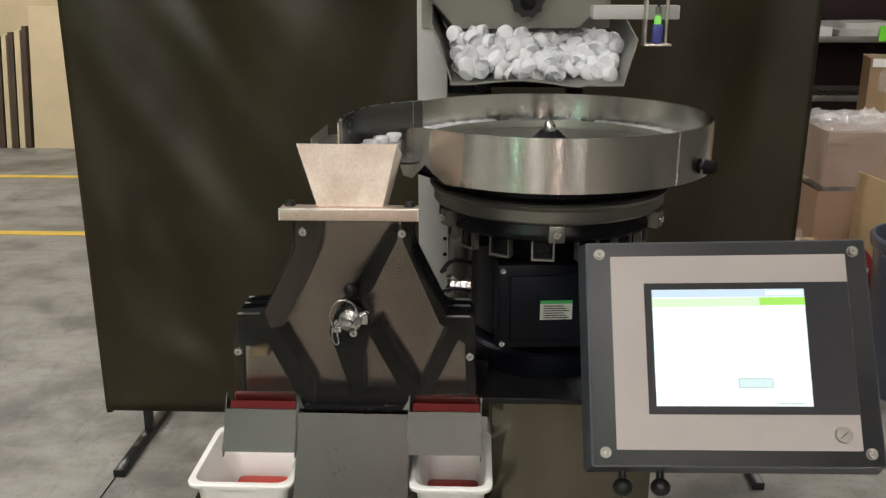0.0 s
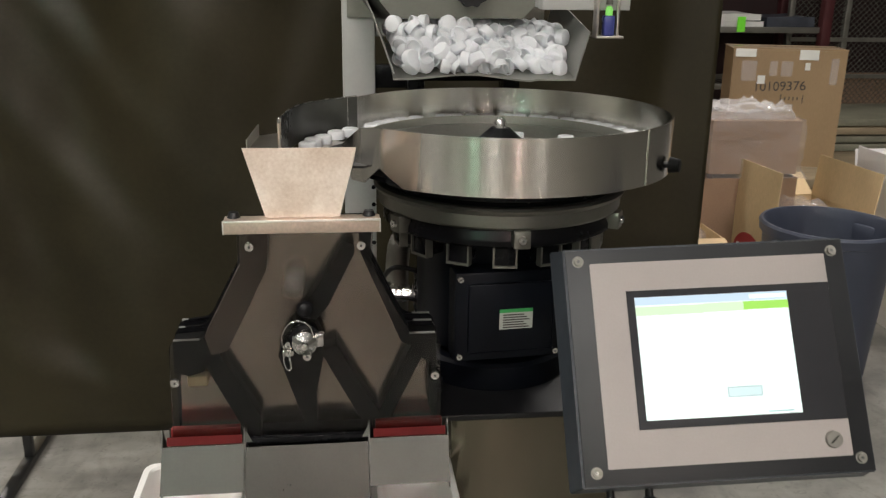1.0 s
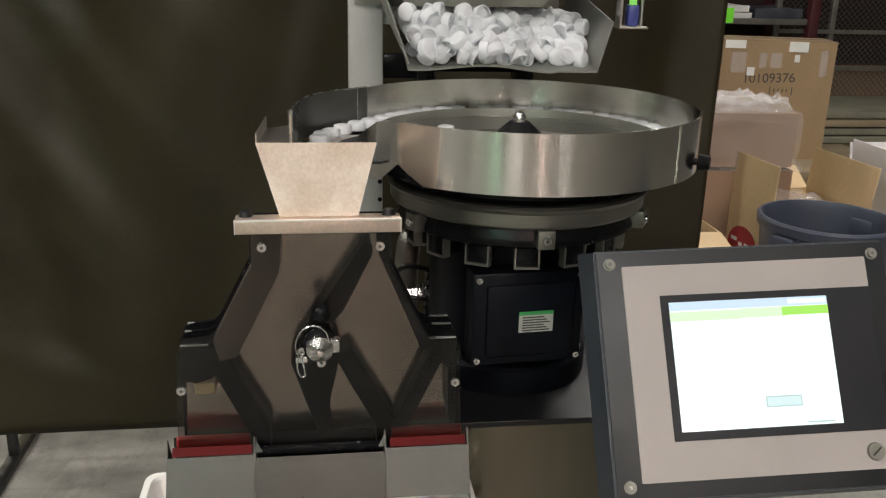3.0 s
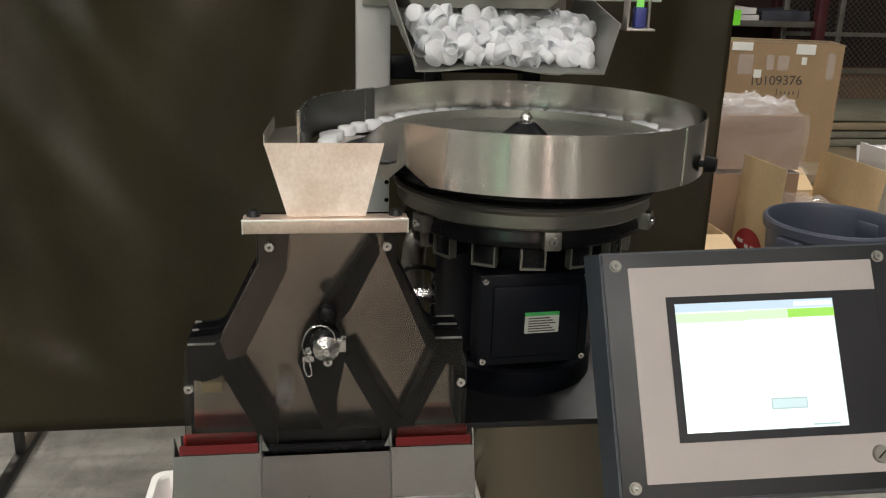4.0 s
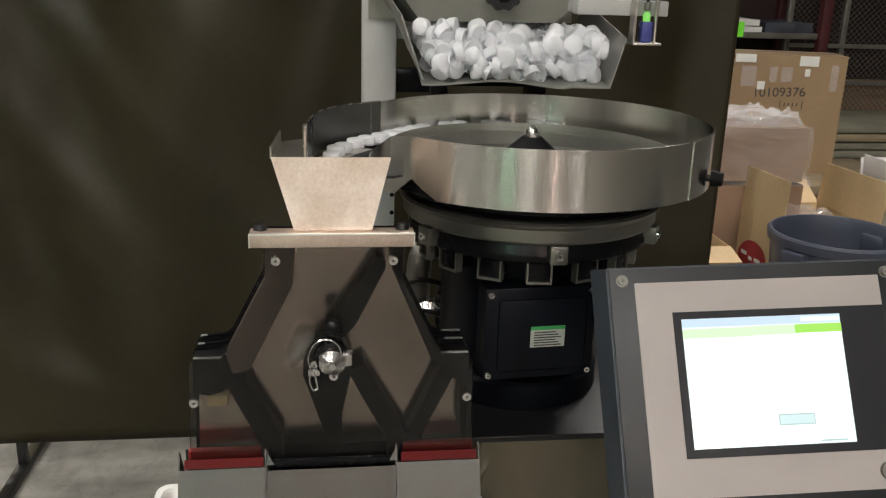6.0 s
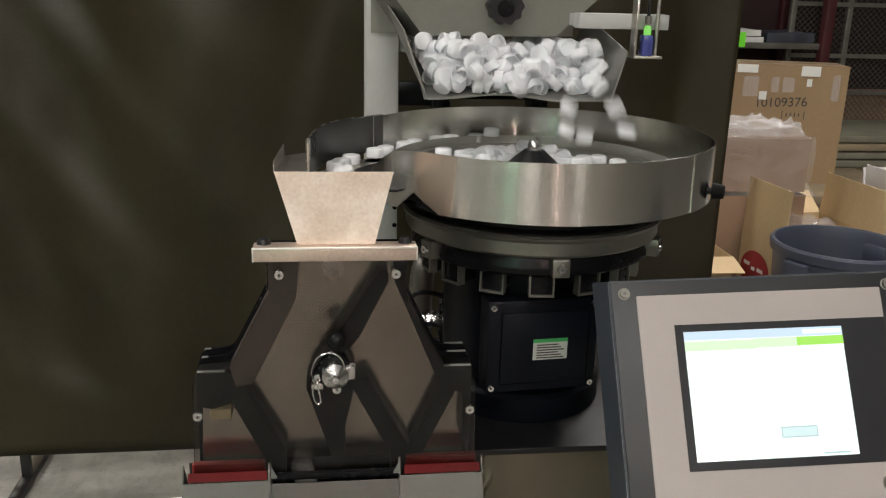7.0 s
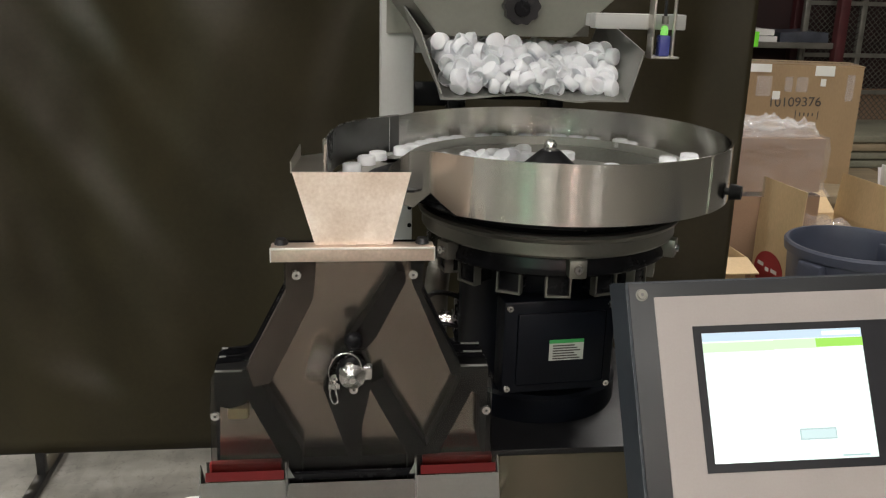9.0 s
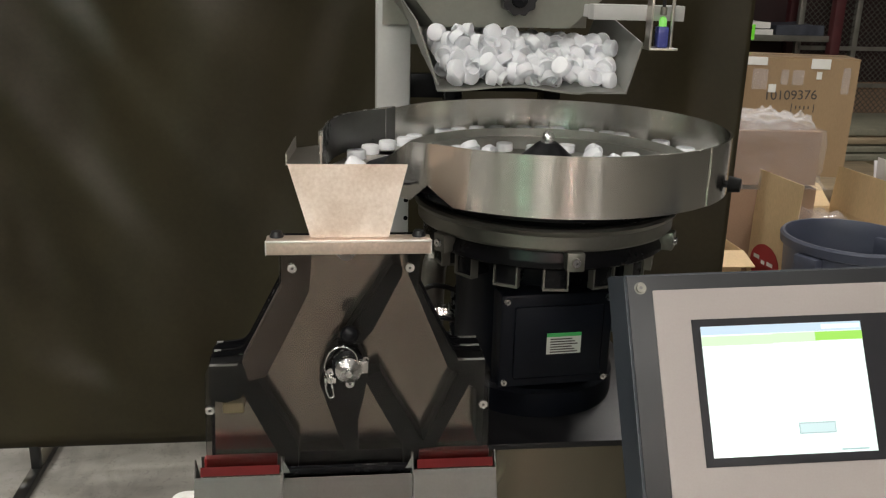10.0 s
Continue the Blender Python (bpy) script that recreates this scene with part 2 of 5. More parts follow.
def concrete():
    m = mat("worn_concrete", (0.215, 0.21, 0.196), 0.5, 0.0, 0.22, 0.9, 14, 0.05, rough_vary=0.2)
    nt = m.node_tree
    b = nt.nodes["Principled BSDF"]
    co = nt.nodes.new("ShaderNodeTexCoord")
    mp = nt.nodes.new("ShaderNodeMapping")
    mp.inputs["Scale"].default_value = (0.9, 1.25, 1)
    mp.inputs["Rotation"].default_value = (0, 0, 0.6)
    nz = nt.nodes.new("ShaderNodeTexNoise")
    nz.inputs["Scale"].default_value, nz.inputs["Detail"].default_value = 2.8, 10
    nz.inputs["Distortion"].default_value = 0.25
    nt.links.new(co.outputs["Object"], mp.inputs[0])
    nt.links.new(mp.outputs[0], nz.inputs["Vector"])
    rp = nt.nodes.new("ShaderNodeValToRGB")
    rp.color_ramp.elements[0].position, rp.color_ramp.elements[1].position = 0.34, 0.6
    rp.color_ramp.elements[0].color, rp.color_ramp.elements[1].color = (0.54, 0.53, 0.515, 1), (1.08, 1.06, 1.02, 1)
    nt.links.new(nz.outputs[0], rp.inputs[0])
    mixc = nt.nodes.new("ShaderNodeMix")
    mixc.data_type, mixc.blend_type = "RGBA", "MULTIPLY"
    mixc.inputs[0].default_value = 1.0
    old = b.inputs["Base Color"].links[0].from_socket
    nt.links.new(old, mixc.inputs[6])
    nt.links.new(rp.outputs[0], mixc.inputs[7])
    last = mixc.outputs[2]
    # scuffs: fine streaks drawn along two ways, and small dark spots
    for scale, turn, lo, hi, dark in (((3.0, 11.0, 1), 0.5, 0.34, 0.56, 0.90), ((9.0, 3.6, 1), 0.15, 0.33, 0.50, 0.86), ((38.0, 34.0, 1), 0.9, 0.30, 0.44, 0.78)):
        mp = nt.nodes.new("ShaderNodeMapping")
        mp.inputs["Scale"].default_value = scale
        mp.inputs["Rotation"].default_value = (0, 0, turn)
        nz = nt.nodes.new("ShaderNodeTexNoise")
        nz.inputs["Scale"].default_value, nz.inputs["Detail"].default_value = 1.0, 6
        nz.inputs["Distortion"].default_value = 1.6
        nt.links.new(co.outputs["Object"], mp.inputs[0])
        nt.links.new(mp.outputs[0], nz.inputs["Vector"])
        rp = nt.nodes.new("ShaderNodeValToRGB")
        rp.color_ramp.elements[0].position, rp.color_ramp.elements[1].position = lo, hi
        rp.color_ramp.elements[0].color, rp.color_ramp.elements[1].color = (dark, dark, dark, 1), (1.03, 1.03, 1.03, 1)
        nt.links.new(nz.outputs[0], rp.inputs[0])
        mixc = nt.nodes.new("ShaderNodeMix")
        mixc.data_type, mixc.blend_type = "RGBA", "MULTIPLY"
        mixc.inputs[0].default_value = 1.0
        nt.links.new(last, mixc.inputs[6])
        nt.links.new(rp.outputs[0], mixc.inputs[7])
        last = mixc.outputs[2]
    nt.links.new(last, b.inputs["Base Color"])
    return m


CONCRETE = concrete()


# ---------------------------------------------------------------- building helpers
ORIGIN = {}


def thing(name, at, label, category, group="", kind="", turn=None):
    ob = new(name)
    ob.empty_display_size = 0.05
    ob.matrix_world = turn if turn is not None else pose(*at)
    ORIGIN[ob.name] = Vector(at) if turn is None else Vector((0, 0, 0))
    return tagged(ob, label, category, group, kind)


def finish(bm, smooth):
    bmesh.ops.recalc_face_normals(bm, faces=bm.faces)
    for f in bm.faces:
        f.smooth = smooth
    if smooth:
        for e in bm.edges:
            if len(e.link_faces) == 2 and e.calc_face_angle(0) > 0.6:
                e.smooth = False


def part(name, bm, material, parent, label="", smooth=True):
    """Links a bmesh as one mesh under a thing or a part; its vertices are in the space ORIGIN knows."""
    o = ORIGIN[parent.name]
    bmesh.ops.translate(bm, verts=bm.verts, vec=-o)
    finish(bm, smooth)
    me = bpy.data.meshes.new(name)
    bm.to_mesh(me)
    bm.free()
    me.materials.append(material)
    ob = new(name, me)
    ob.parent = parent
    ORIGIN[ob.name] = o
    return tagged(ob, label)


def solid(name, bm, material, at, label, category, group="", kind="", smooth=True):
    """A thing of one mesh, with its origin at the given place."""
    bmesh.ops.translate(bm, verts=bm.verts, vec=-Vector(at))
    finish(bm, smooth)
    me = bpy.data.meshes.new(name)
    bm.to_mesh(me)
    bm.free()
    me.materials.append(material)
    ob = new(name, me)
    ob.matrix_world = pose(*at)
    ORIGIN[ob.name] = Vector(at)
    return tagged(ob, label, category, group, kind)


def box(bm, x0, x1, y0, y1, z0, z1, bevel=0.0, m=None):
    g = bmesh.ops.create_cube(bm, size=1)
    vs = g["verts"]
    for v in vs:
        v.co = Vector((x0 + (v.co.x + .5) * (x1 - x0), y0 + (v.co.y + .5) * (y1 - y0), z0 + (v.co.z + .5) * (z1 - z0)))
    if bevel:
        es = list({e for v in vs for e in v.link_edges})
        r = bmesh.ops.bevel(bm, geom=es, offset=bevel, segments=2, affect="EDGES", profile=0.5)
        vs = list({v for f in r["faces"] for v in f.verts} | {v for v in vs if v.is_valid})
    if m is not None:
        bmesh.ops.transform(bm, matrix=m, verts=vs)
    return bm


def cyl(bm, p0, p1, r0, r1=None, seg=24, caps=True):
    p0, p1 = Vector(p0), Vector(p1)
    d = p1 - p0
    q = d.to_track_quat("Z", "Y").to_matrix().to_4x4()
    m = Matrix.Translation((p0 + p1) / 2) @ q
    bmesh.ops.create_cone(bm, cap_ends=caps, segments=seg, radius1=r0, radius2=r0 if r1 is None else r1,
                          depth=d.length, matrix=m)
    return bm


def ball(bm, p, r, sx=1, sy=1, sz=1, seg=16):
    bmesh.ops.create_uvsphere(bm, u_segments=seg, v_segments=seg // 2, radius=r,
                              matrix=Matrix.Translation(p) @ Matrix.Diagonal((sx, sy, sz, 1)))
    return bm


def prism(bm, poly, y0, y1, axis="y"):
    """A polygon in x and z, drawn out from y0 to y1 (or in x and y, drawn out in z)."""
    if axis == "y":
        a = [bm.verts.new((x, y0, z)) for x, z in poly]
        b = [bm.verts.new((x, y1, z)) for x, z in poly]
    else:
        a = [bm.verts.new((x, y, y0)) for x, y in poly]
        b = [bm.verts.new((x, y, y1)) for x, y in poly]
    n = len(poly)
    bm.faces.new(a)
    bm.faces.new(b[::-1])
    for i in range(n):
        bm.faces.new((a[i], b[i], b[(i + 1) % n], a[(i + 1) % n]))
    return bm


def quad_slab(bm, pts, thick):
    """A sheet over four corners, with thickness along its normal."""
    p = [Vector(q) for q in pts]
    n = (p[1] - p[0]).cross(p[3] - p[0]).normalized() * thick
    a = [bm.verts.new(q) for q in p]
    b = [bm.verts.new(q + n) for q in p]
    bm.faces.new(a[::-1])
    bm.faces.new(b)
    for i in range(4):
        bm.faces.new((a[i], a[(i + 1) % 4], b[(i + 1) % 4], b[i]))
    return bm


def lathe(bm, cx, cy, prof, seg=96, a0=0.0, a1=360.0):
    """A closed profile of (radius, height), turned about the upright through (cx, cy)."""
    full = abs(a1 - a0) >= 360
    n = seg if full else seg + 1
    rings = []
    for i in range(n):
        a = radians(a0 + (a1 - a0) * i / seg)
        rings.append([bm.verts.new((cx + r * math.cos(a), cy + r * math.sin(a), z)) for r, z in prof])
    k = len(prof)
    for i in range(n if full else n - 1):
        p, q = rings[i], rings[(i + 1) % n]
        for j in range(k):
            bm.faces.new((p[j], q[j], q[(j + 1) % k], p[(j + 1) % k]))
    if not full:
        bm.faces.new(rings[0])
        bm.faces.new(rings[-1][::-1])
    return bm


def tube(bm, pts, r, seg=10, steps=8):
    """A round cable through the points, smoothed."""
    P = [Vector(p) for p in pts]
    out = []
    for i in range(len(P) - 1):
        a, b, c, d = P[max(i - 1, 0)], P[i], P[i + 1], P[min(i + 2, len(P) - 1)]
        for s in range(steps):
            t = s / steps
            out.append(0.5 * ((2 * b) + (c - a) * t + (2 * a - 5 * b + 4 * c - d) * t * t + (3 * b - a - 3 * c + d) * t ** 3))
    out.append(P[-1])
    rings = []
    for i, p in enumerate(out):
        d = (out[min(i + 1, len(out) - 1)] - out[max(i - 1, 0)]).normalized()
        u = d.cross(Vector((0.3, 0.2, 0.93))).normalized()
        w = d.cross(u)
        rings.append([bm.verts.new(p + r * (math.cos(2 * math.pi * k / seg) * u + math.sin(2 * math.pi * k / seg) * w)) for k in range(seg)])
    for a, b in zip(rings, rings[1:]):
        for k in range(seg):
            bm.faces.new((a[k], a[(k + 1) % seg], b[(k + 1) % seg], b[k]))
    bm.faces.new(rings[0])
    bm.faces.new(rings[-1][::-1])
    return bm


def round_poly(poly, radius, steps=4):
    """Rounds the corners of a polygon; radius: one number, or one a corner."""
    out, n = [], len(poly)
    for i, p in enumerate(poly):
        r = radius[i] if isinstance(radius, (list, tuple)) else radius
        p = Vector(p)
        if not r:
            out.append(tuple(p))
            continue
        a, b = (Vector(poly[i - 1]) - p).normalized(), (Vector(poly[(i + 1) % n]) - p).normalized()
        for s in range(steps + 1):
            t = s / steps
            q = (p + a * r) * (1 - t) ** 2 + p * 2 * t * (1 - t) + (p + b * r) * t * t
            out.append(tuple(q))
    return out


B = bmesh.new


def screw(parent, x, y, z, r, way=(0, -1, 0), label="bright steel socket screw"):
    """A round screw head with its recess, on a face that looks along way."""
    w = Vector(way).normalized()
    p = Vector((x, y, z))
    head = part("screw", cyl(B(), p, p + w * r * 0.6, r, r * 0.86, 20), CHROME, parent, label)
    part("recess", cyl(B(), p + w * r * 0.6, p + w * r * 0.63, r * 0.30, None, 6), DARK_STEEL, head)
    return head


# ---------------------------------------------------------------- hall
def hall():
    solid("floor", box(B(), -8, 8, -18, 10, -0.2, 0), CONCRETE, (0, 0, 0), "worn grey concrete floor with scuffs and stains", "floor", kind="structure")
    solid("wall_north", box(B(), -8, 8, 9.9, 10.1, 0, 5), WALL_TAN, (0, 10, 0), "tan painted hall wall", "wall", kind="structure", smooth=False)
    solid("wall_south", box(B(), -8, 8, -18.2, -18, 0, 5), WALL_DARK, (0, -18, 0), "dull grey hall wall", "wall", kind="structure", smooth=False)
    solid("wall_west", box(B(), -8.2, -8, -18, 10, 0, 5), WALL_DARK, (-8, 0, 0), "dull grey hall wall", "wall", kind="structure", smooth=False)
    solid("wall_east", box(B(), 8, 8.2, -18, 10, 0, 5), WALL_DARK, (8, 0, 0), "dull grey hall wall", "wall", kind="structure", smooth=False)
    solid("ceiling", box(B(), -8.2, 8.2, -18.2, 10.1, 5, 5.15), CEIL, (0, 0, 5), "dark grey deck ceiling of the hall", "ceiling", kind="structure", smooth=False)
    for y, w in ((5.95, 0.095), (7.83, 0.10)):
        solid("floor_marking", box(B(), -8, 0.5, y - w / 2, y + w / 2, 0.0005, 0.004), YELLOW, (-3, y, 0), "worn yellow painted line on the concrete floor", "floor line", group="floor lines", kind="structure", smooth=False)
    solid("floor_joint", box(B(), -1.279, -1.273, -10, 9, 0.0004, 0.002), MATT_BLACK, (-1.276, 0, 0), "dark saw-cut joint in the concrete floor", "floor joint", kind="structure", smooth=False)
    for lx, ly, power in LAMPS + [(x, y, 0) for x, y in FAR_LAMPS]:
        t = thing("ceiling_light", (lx, ly, LAMP_Z), "unseen suspended white tube lamp fixture, lit", "ceiling light", group="hall lights")
        part("housing", box(B(), lx - 0.28, lx + 0.28, ly - 0.64, ly + 0.64, LAMP_Z, LAMP_Z + 0.09, 0.015), POST, t)
        part("diffuser", box(B(), lx - 0.25, lx + 0.25, ly - 0.6, ly + 0.6, LAMP_Z - (0.03 if power else 0.10), LAMP_Z, 0.01), TUBE_NEAR if power else TUBE_GREEN if (lx, ly) == (-5.5, -9.5) else TUBE_PINK if (lx, ly) == (0.5, -9.5) else TUBE, t, "glowing lamp diffuser")
        for sy in (-0.5, 0.5):
            part("hanger", cyl(B(), (lx, ly + sy, LAMP_Z + 0.09), (lx, ly + sy, 5.0), 0.006, None, 8), GALV, t)


def boards():
    """Boards that lean on the far wall."""
    base = 9.25
    for x0, x1, h, th, m, lab in ((-4.70, -4.10, 1.46, 0.03, BOARD, "wide pale composite board leaning upright"),
                                  (-4.78, -4.735, 1.26, 0.35, BOARD_DARK, "dark veneered board standing on edge"),
                                  (-4.86, -4.80, 1.22, 0.38, BOARD, "pale board standing on edge among dark ones"),
                                  (-4.93, -4.875, 1.20, 0.40, BOARD_DARK, "dark veneered board standing on edge"),
                                  (-5.00, -4.95, 1.17, 0.40, BOARD, "pale board standing on edge among dark ones"),
                                  (-5.14, -5.02, 1.15, 0.42, BOARD_DARK, "thick dark board standing on edge")):
        bm = box(B(), x0, x1, base, base + th, 0, h, 0.004)
        for v in bm.verts:
            v.co.y += v.co.z * 0.10
            v.co.x += v.co.z * 0.03
        solid("board", bm, m, ((x0 + x1) / 2, base, 0), lab, "board", group="boards at the far wall", smooth=False)
    bm = box(B(), -5.5, -4.2, 9.84, 9.9, 0, 2.6, 0.004)
    solid("wall_panel", bm, BOARD, (-4.9, 9.85, 0), "pale yellow sheet panel fixed to the wall", "wall panel", kind="structure", smooth=False)


def curtain():
    """A welding screen: a vinyl curtain in a black tube frame on splayed feet."""
    x0, x1, y, z0, z1 = -1.41, 1.128, 3.08, 0.125, 2.15
    t = thing("screen_curtain", (0, y, 0), "dark olive vinyl screen curtain in a black tube frame on feet", "screen")
    bm = B()
    nx, nz = 150, 46
    grid = []
    for j in range(nz + 1):
        row = []
        for i in range(nx + 1):
            u, v = i / nx, j / nz
            x, z = x0 + (x1 - x0) * u, z0 + (z1 - z0) * v
            d = 0.034 * math.sin(x * 5.1 + 0.6 * z) * (0.3 + v) + 0.014 * math.sin(x * 9.3 - 1.8 * z + 1)
            d += 0.075 * (noise.noise(Vector((x * 1.3 + z * 0.75, z * 0.5, 2.0)))) + 0.012 * noise.noise(Vector((x * 6 - z * 2.2, z * 1.4, 7)))
            d += 0.042 * math.sin(x * 13 + z * 5.5 + 2.5 * noise.noise(Vector((x, z, 4)))) * max(0, noise.noise(Vector((x * 1.1, z * 0.9, 11))) + 0.4)
            crease = z - (0.40 - 0.42 * (x + 1.2))
            d -= 0.022 * math.exp(-(crease / 0.05) ** 2) * math.exp(-((x + 0.9) / 0.38) ** 2)
            f = x + 0.85 * z + 0.05 * noise.noise(Vector((x * 2, z * 2, 9)))
            d += (0.015 * math.sin(f * 15 + 0.4) + 0.004 * math.sin(f * 29 + 2)) * math.exp(-((x + 1.05) / 0.55) ** 2) * (0.3 + 0.7 * v)
            edge = min(1, min(u, 1 - u) * 14, v * 7)
            row.append(bm.verts.new((x, y - 0.02 + d * edge, z)))
        grid.append(row)
    for j in range(nz):
        for i in range(nx):
            bm.faces.new((grid[j][i], grid[j][i + 1], grid[j + 1][i + 1], grid[j + 1][i]))
    cloth = part("curtain", bm, CURTAIN, t, "dark olive vinyl cloth with soft creases")
    so = cloth.modifiers.new("thick", "SOLIDIFY")
    so.thickness = 0.002
    for i in range(12):
        xe = x0 + 0.1 + (x1 - x0 - 0.2) * i / 11
        bm = B()
        lathe(bm, 0, 0, [(0.007, -0.002), (0.013, -0.002), (0.013, 0.002), (0.007, 0.002)], 14)
        bmesh.ops.transform(bm, matrix=pose(xe, y - 0.028, z1 - 0.03, 90), verts=bm.verts)
        part("eyelet", bm, CHROME, t)
    part("bottom_rail", cyl(B(), (x0, y + 0.012, 0.118), (x1, y + 0.012, 0.118), 0.0135), RAIL, t)
    part("top_rail", cyl(B(), (x0, y + 0.012, 2.16), (x1, y + 0.012, 2.16), 0.0135), RAIL, t)
    for x in (x0, x1):
        part("side_post", cyl(B(), (x, y + 0.012, 0.10), (x, y + 0.012, 2.17), 0.0135), RAIL, t)
    for x in (-1.262, 1.0):
        part("post", box(B(), x - 0.015, x + 0.015, y, y + 0.03, 0.02, 0.118, 0.003), RAIL, t)
        part("foot", box(B(), x - 0.02, x + 0.02, y - 0.30, y + 0.30, 0.0, 0.028, 0.004), RAIL, t)
        part("end_cap", box(B(), x - 0.021, x + 0.021, y - 0.304, y - 0.292, 0.0, 0.029, 0.003), BLACK_SATIN, t)


def carton(name, x0, x1, y0, y1, h, material, label, flaps=(), z=0.0, turn=0.0, group="cartons"):
    """An open or shut carton; flaps: (side, length, angle from upright outward)."""
    cx, cy = (x0 + x1) / 2, (y0 + y1) / 2
    m = pose(cx, cy, z, 0, 0, turn)
    t = thing(name, (0, 0, 0), label, "box", group=group, turn=m)
    w, d, th = (x1 - x0) / 2, (y1 - y0) / 2, 0.005
    for nm, b in (("front_wall", (-w, w, -d, -d + th)), ("back_wall", (-w, w, d - th, d)),
                  ("side_wall", (-w, -w + th, -d + th, d - th)), ("side_wall", (w - th, w, -d + th, d - th))):
        part(nm, box(B(), *b, 0, h), material, t, smooth=False)
    part("bottom", box(B(), -w + th, w - th, -d + th, d - th, 0.0, 0.006), material, t, smooth=False)
    for side, ln, ang, fm in flaps:
        a = radians(ang)
        bm = B()
        if side in "lr":
            s = -1 if side == "l" else 1
            box(bm, -0.003, 0.003, -d, d, 0, ln)
            mm = pose(s * (w - 0.003), 0, h, 0, s * ang, 0)
        else:
            s = -1 if side == "f" else 1
            box(bm, -w, w, -0.003, 0.003, 0, ln)
            mm = pose(0, s * (d - 0.003), h, -s * ang, 0, 0)
        bmesh.ops.transform(bm, matrix=mm, verts=bm.verts)
        part("flap", bm, fm, t, smooth=False)
    return t


def lettering(word, size, m, material, parent, spread=1.0):
    """A written line as a thin mesh under its thing, placed by the pose m."""
    cu = bpy.data.curves.new("lettering", "FONT")
    cu.body, cu.size, cu.extrude, cu.space_character = word, size, 0.0004, spread
    cu.align_x, cu.align_y = "CENTER", "CENTER"
    tmp = bpy.data.objects.new("lettering_tmp", cu)
    me = bpy.data.meshes.new_from_object(tmp)
    bpy.data.objects.remove(tmp)
    me.name = "lettering"
    me.materials.append(material)
    ob = new("lettering", me)
    ob.parent = parent
    ob.matrix_local = m
    ORIGIN[ob.name] = ORIGIN[parent.name]
    return ob


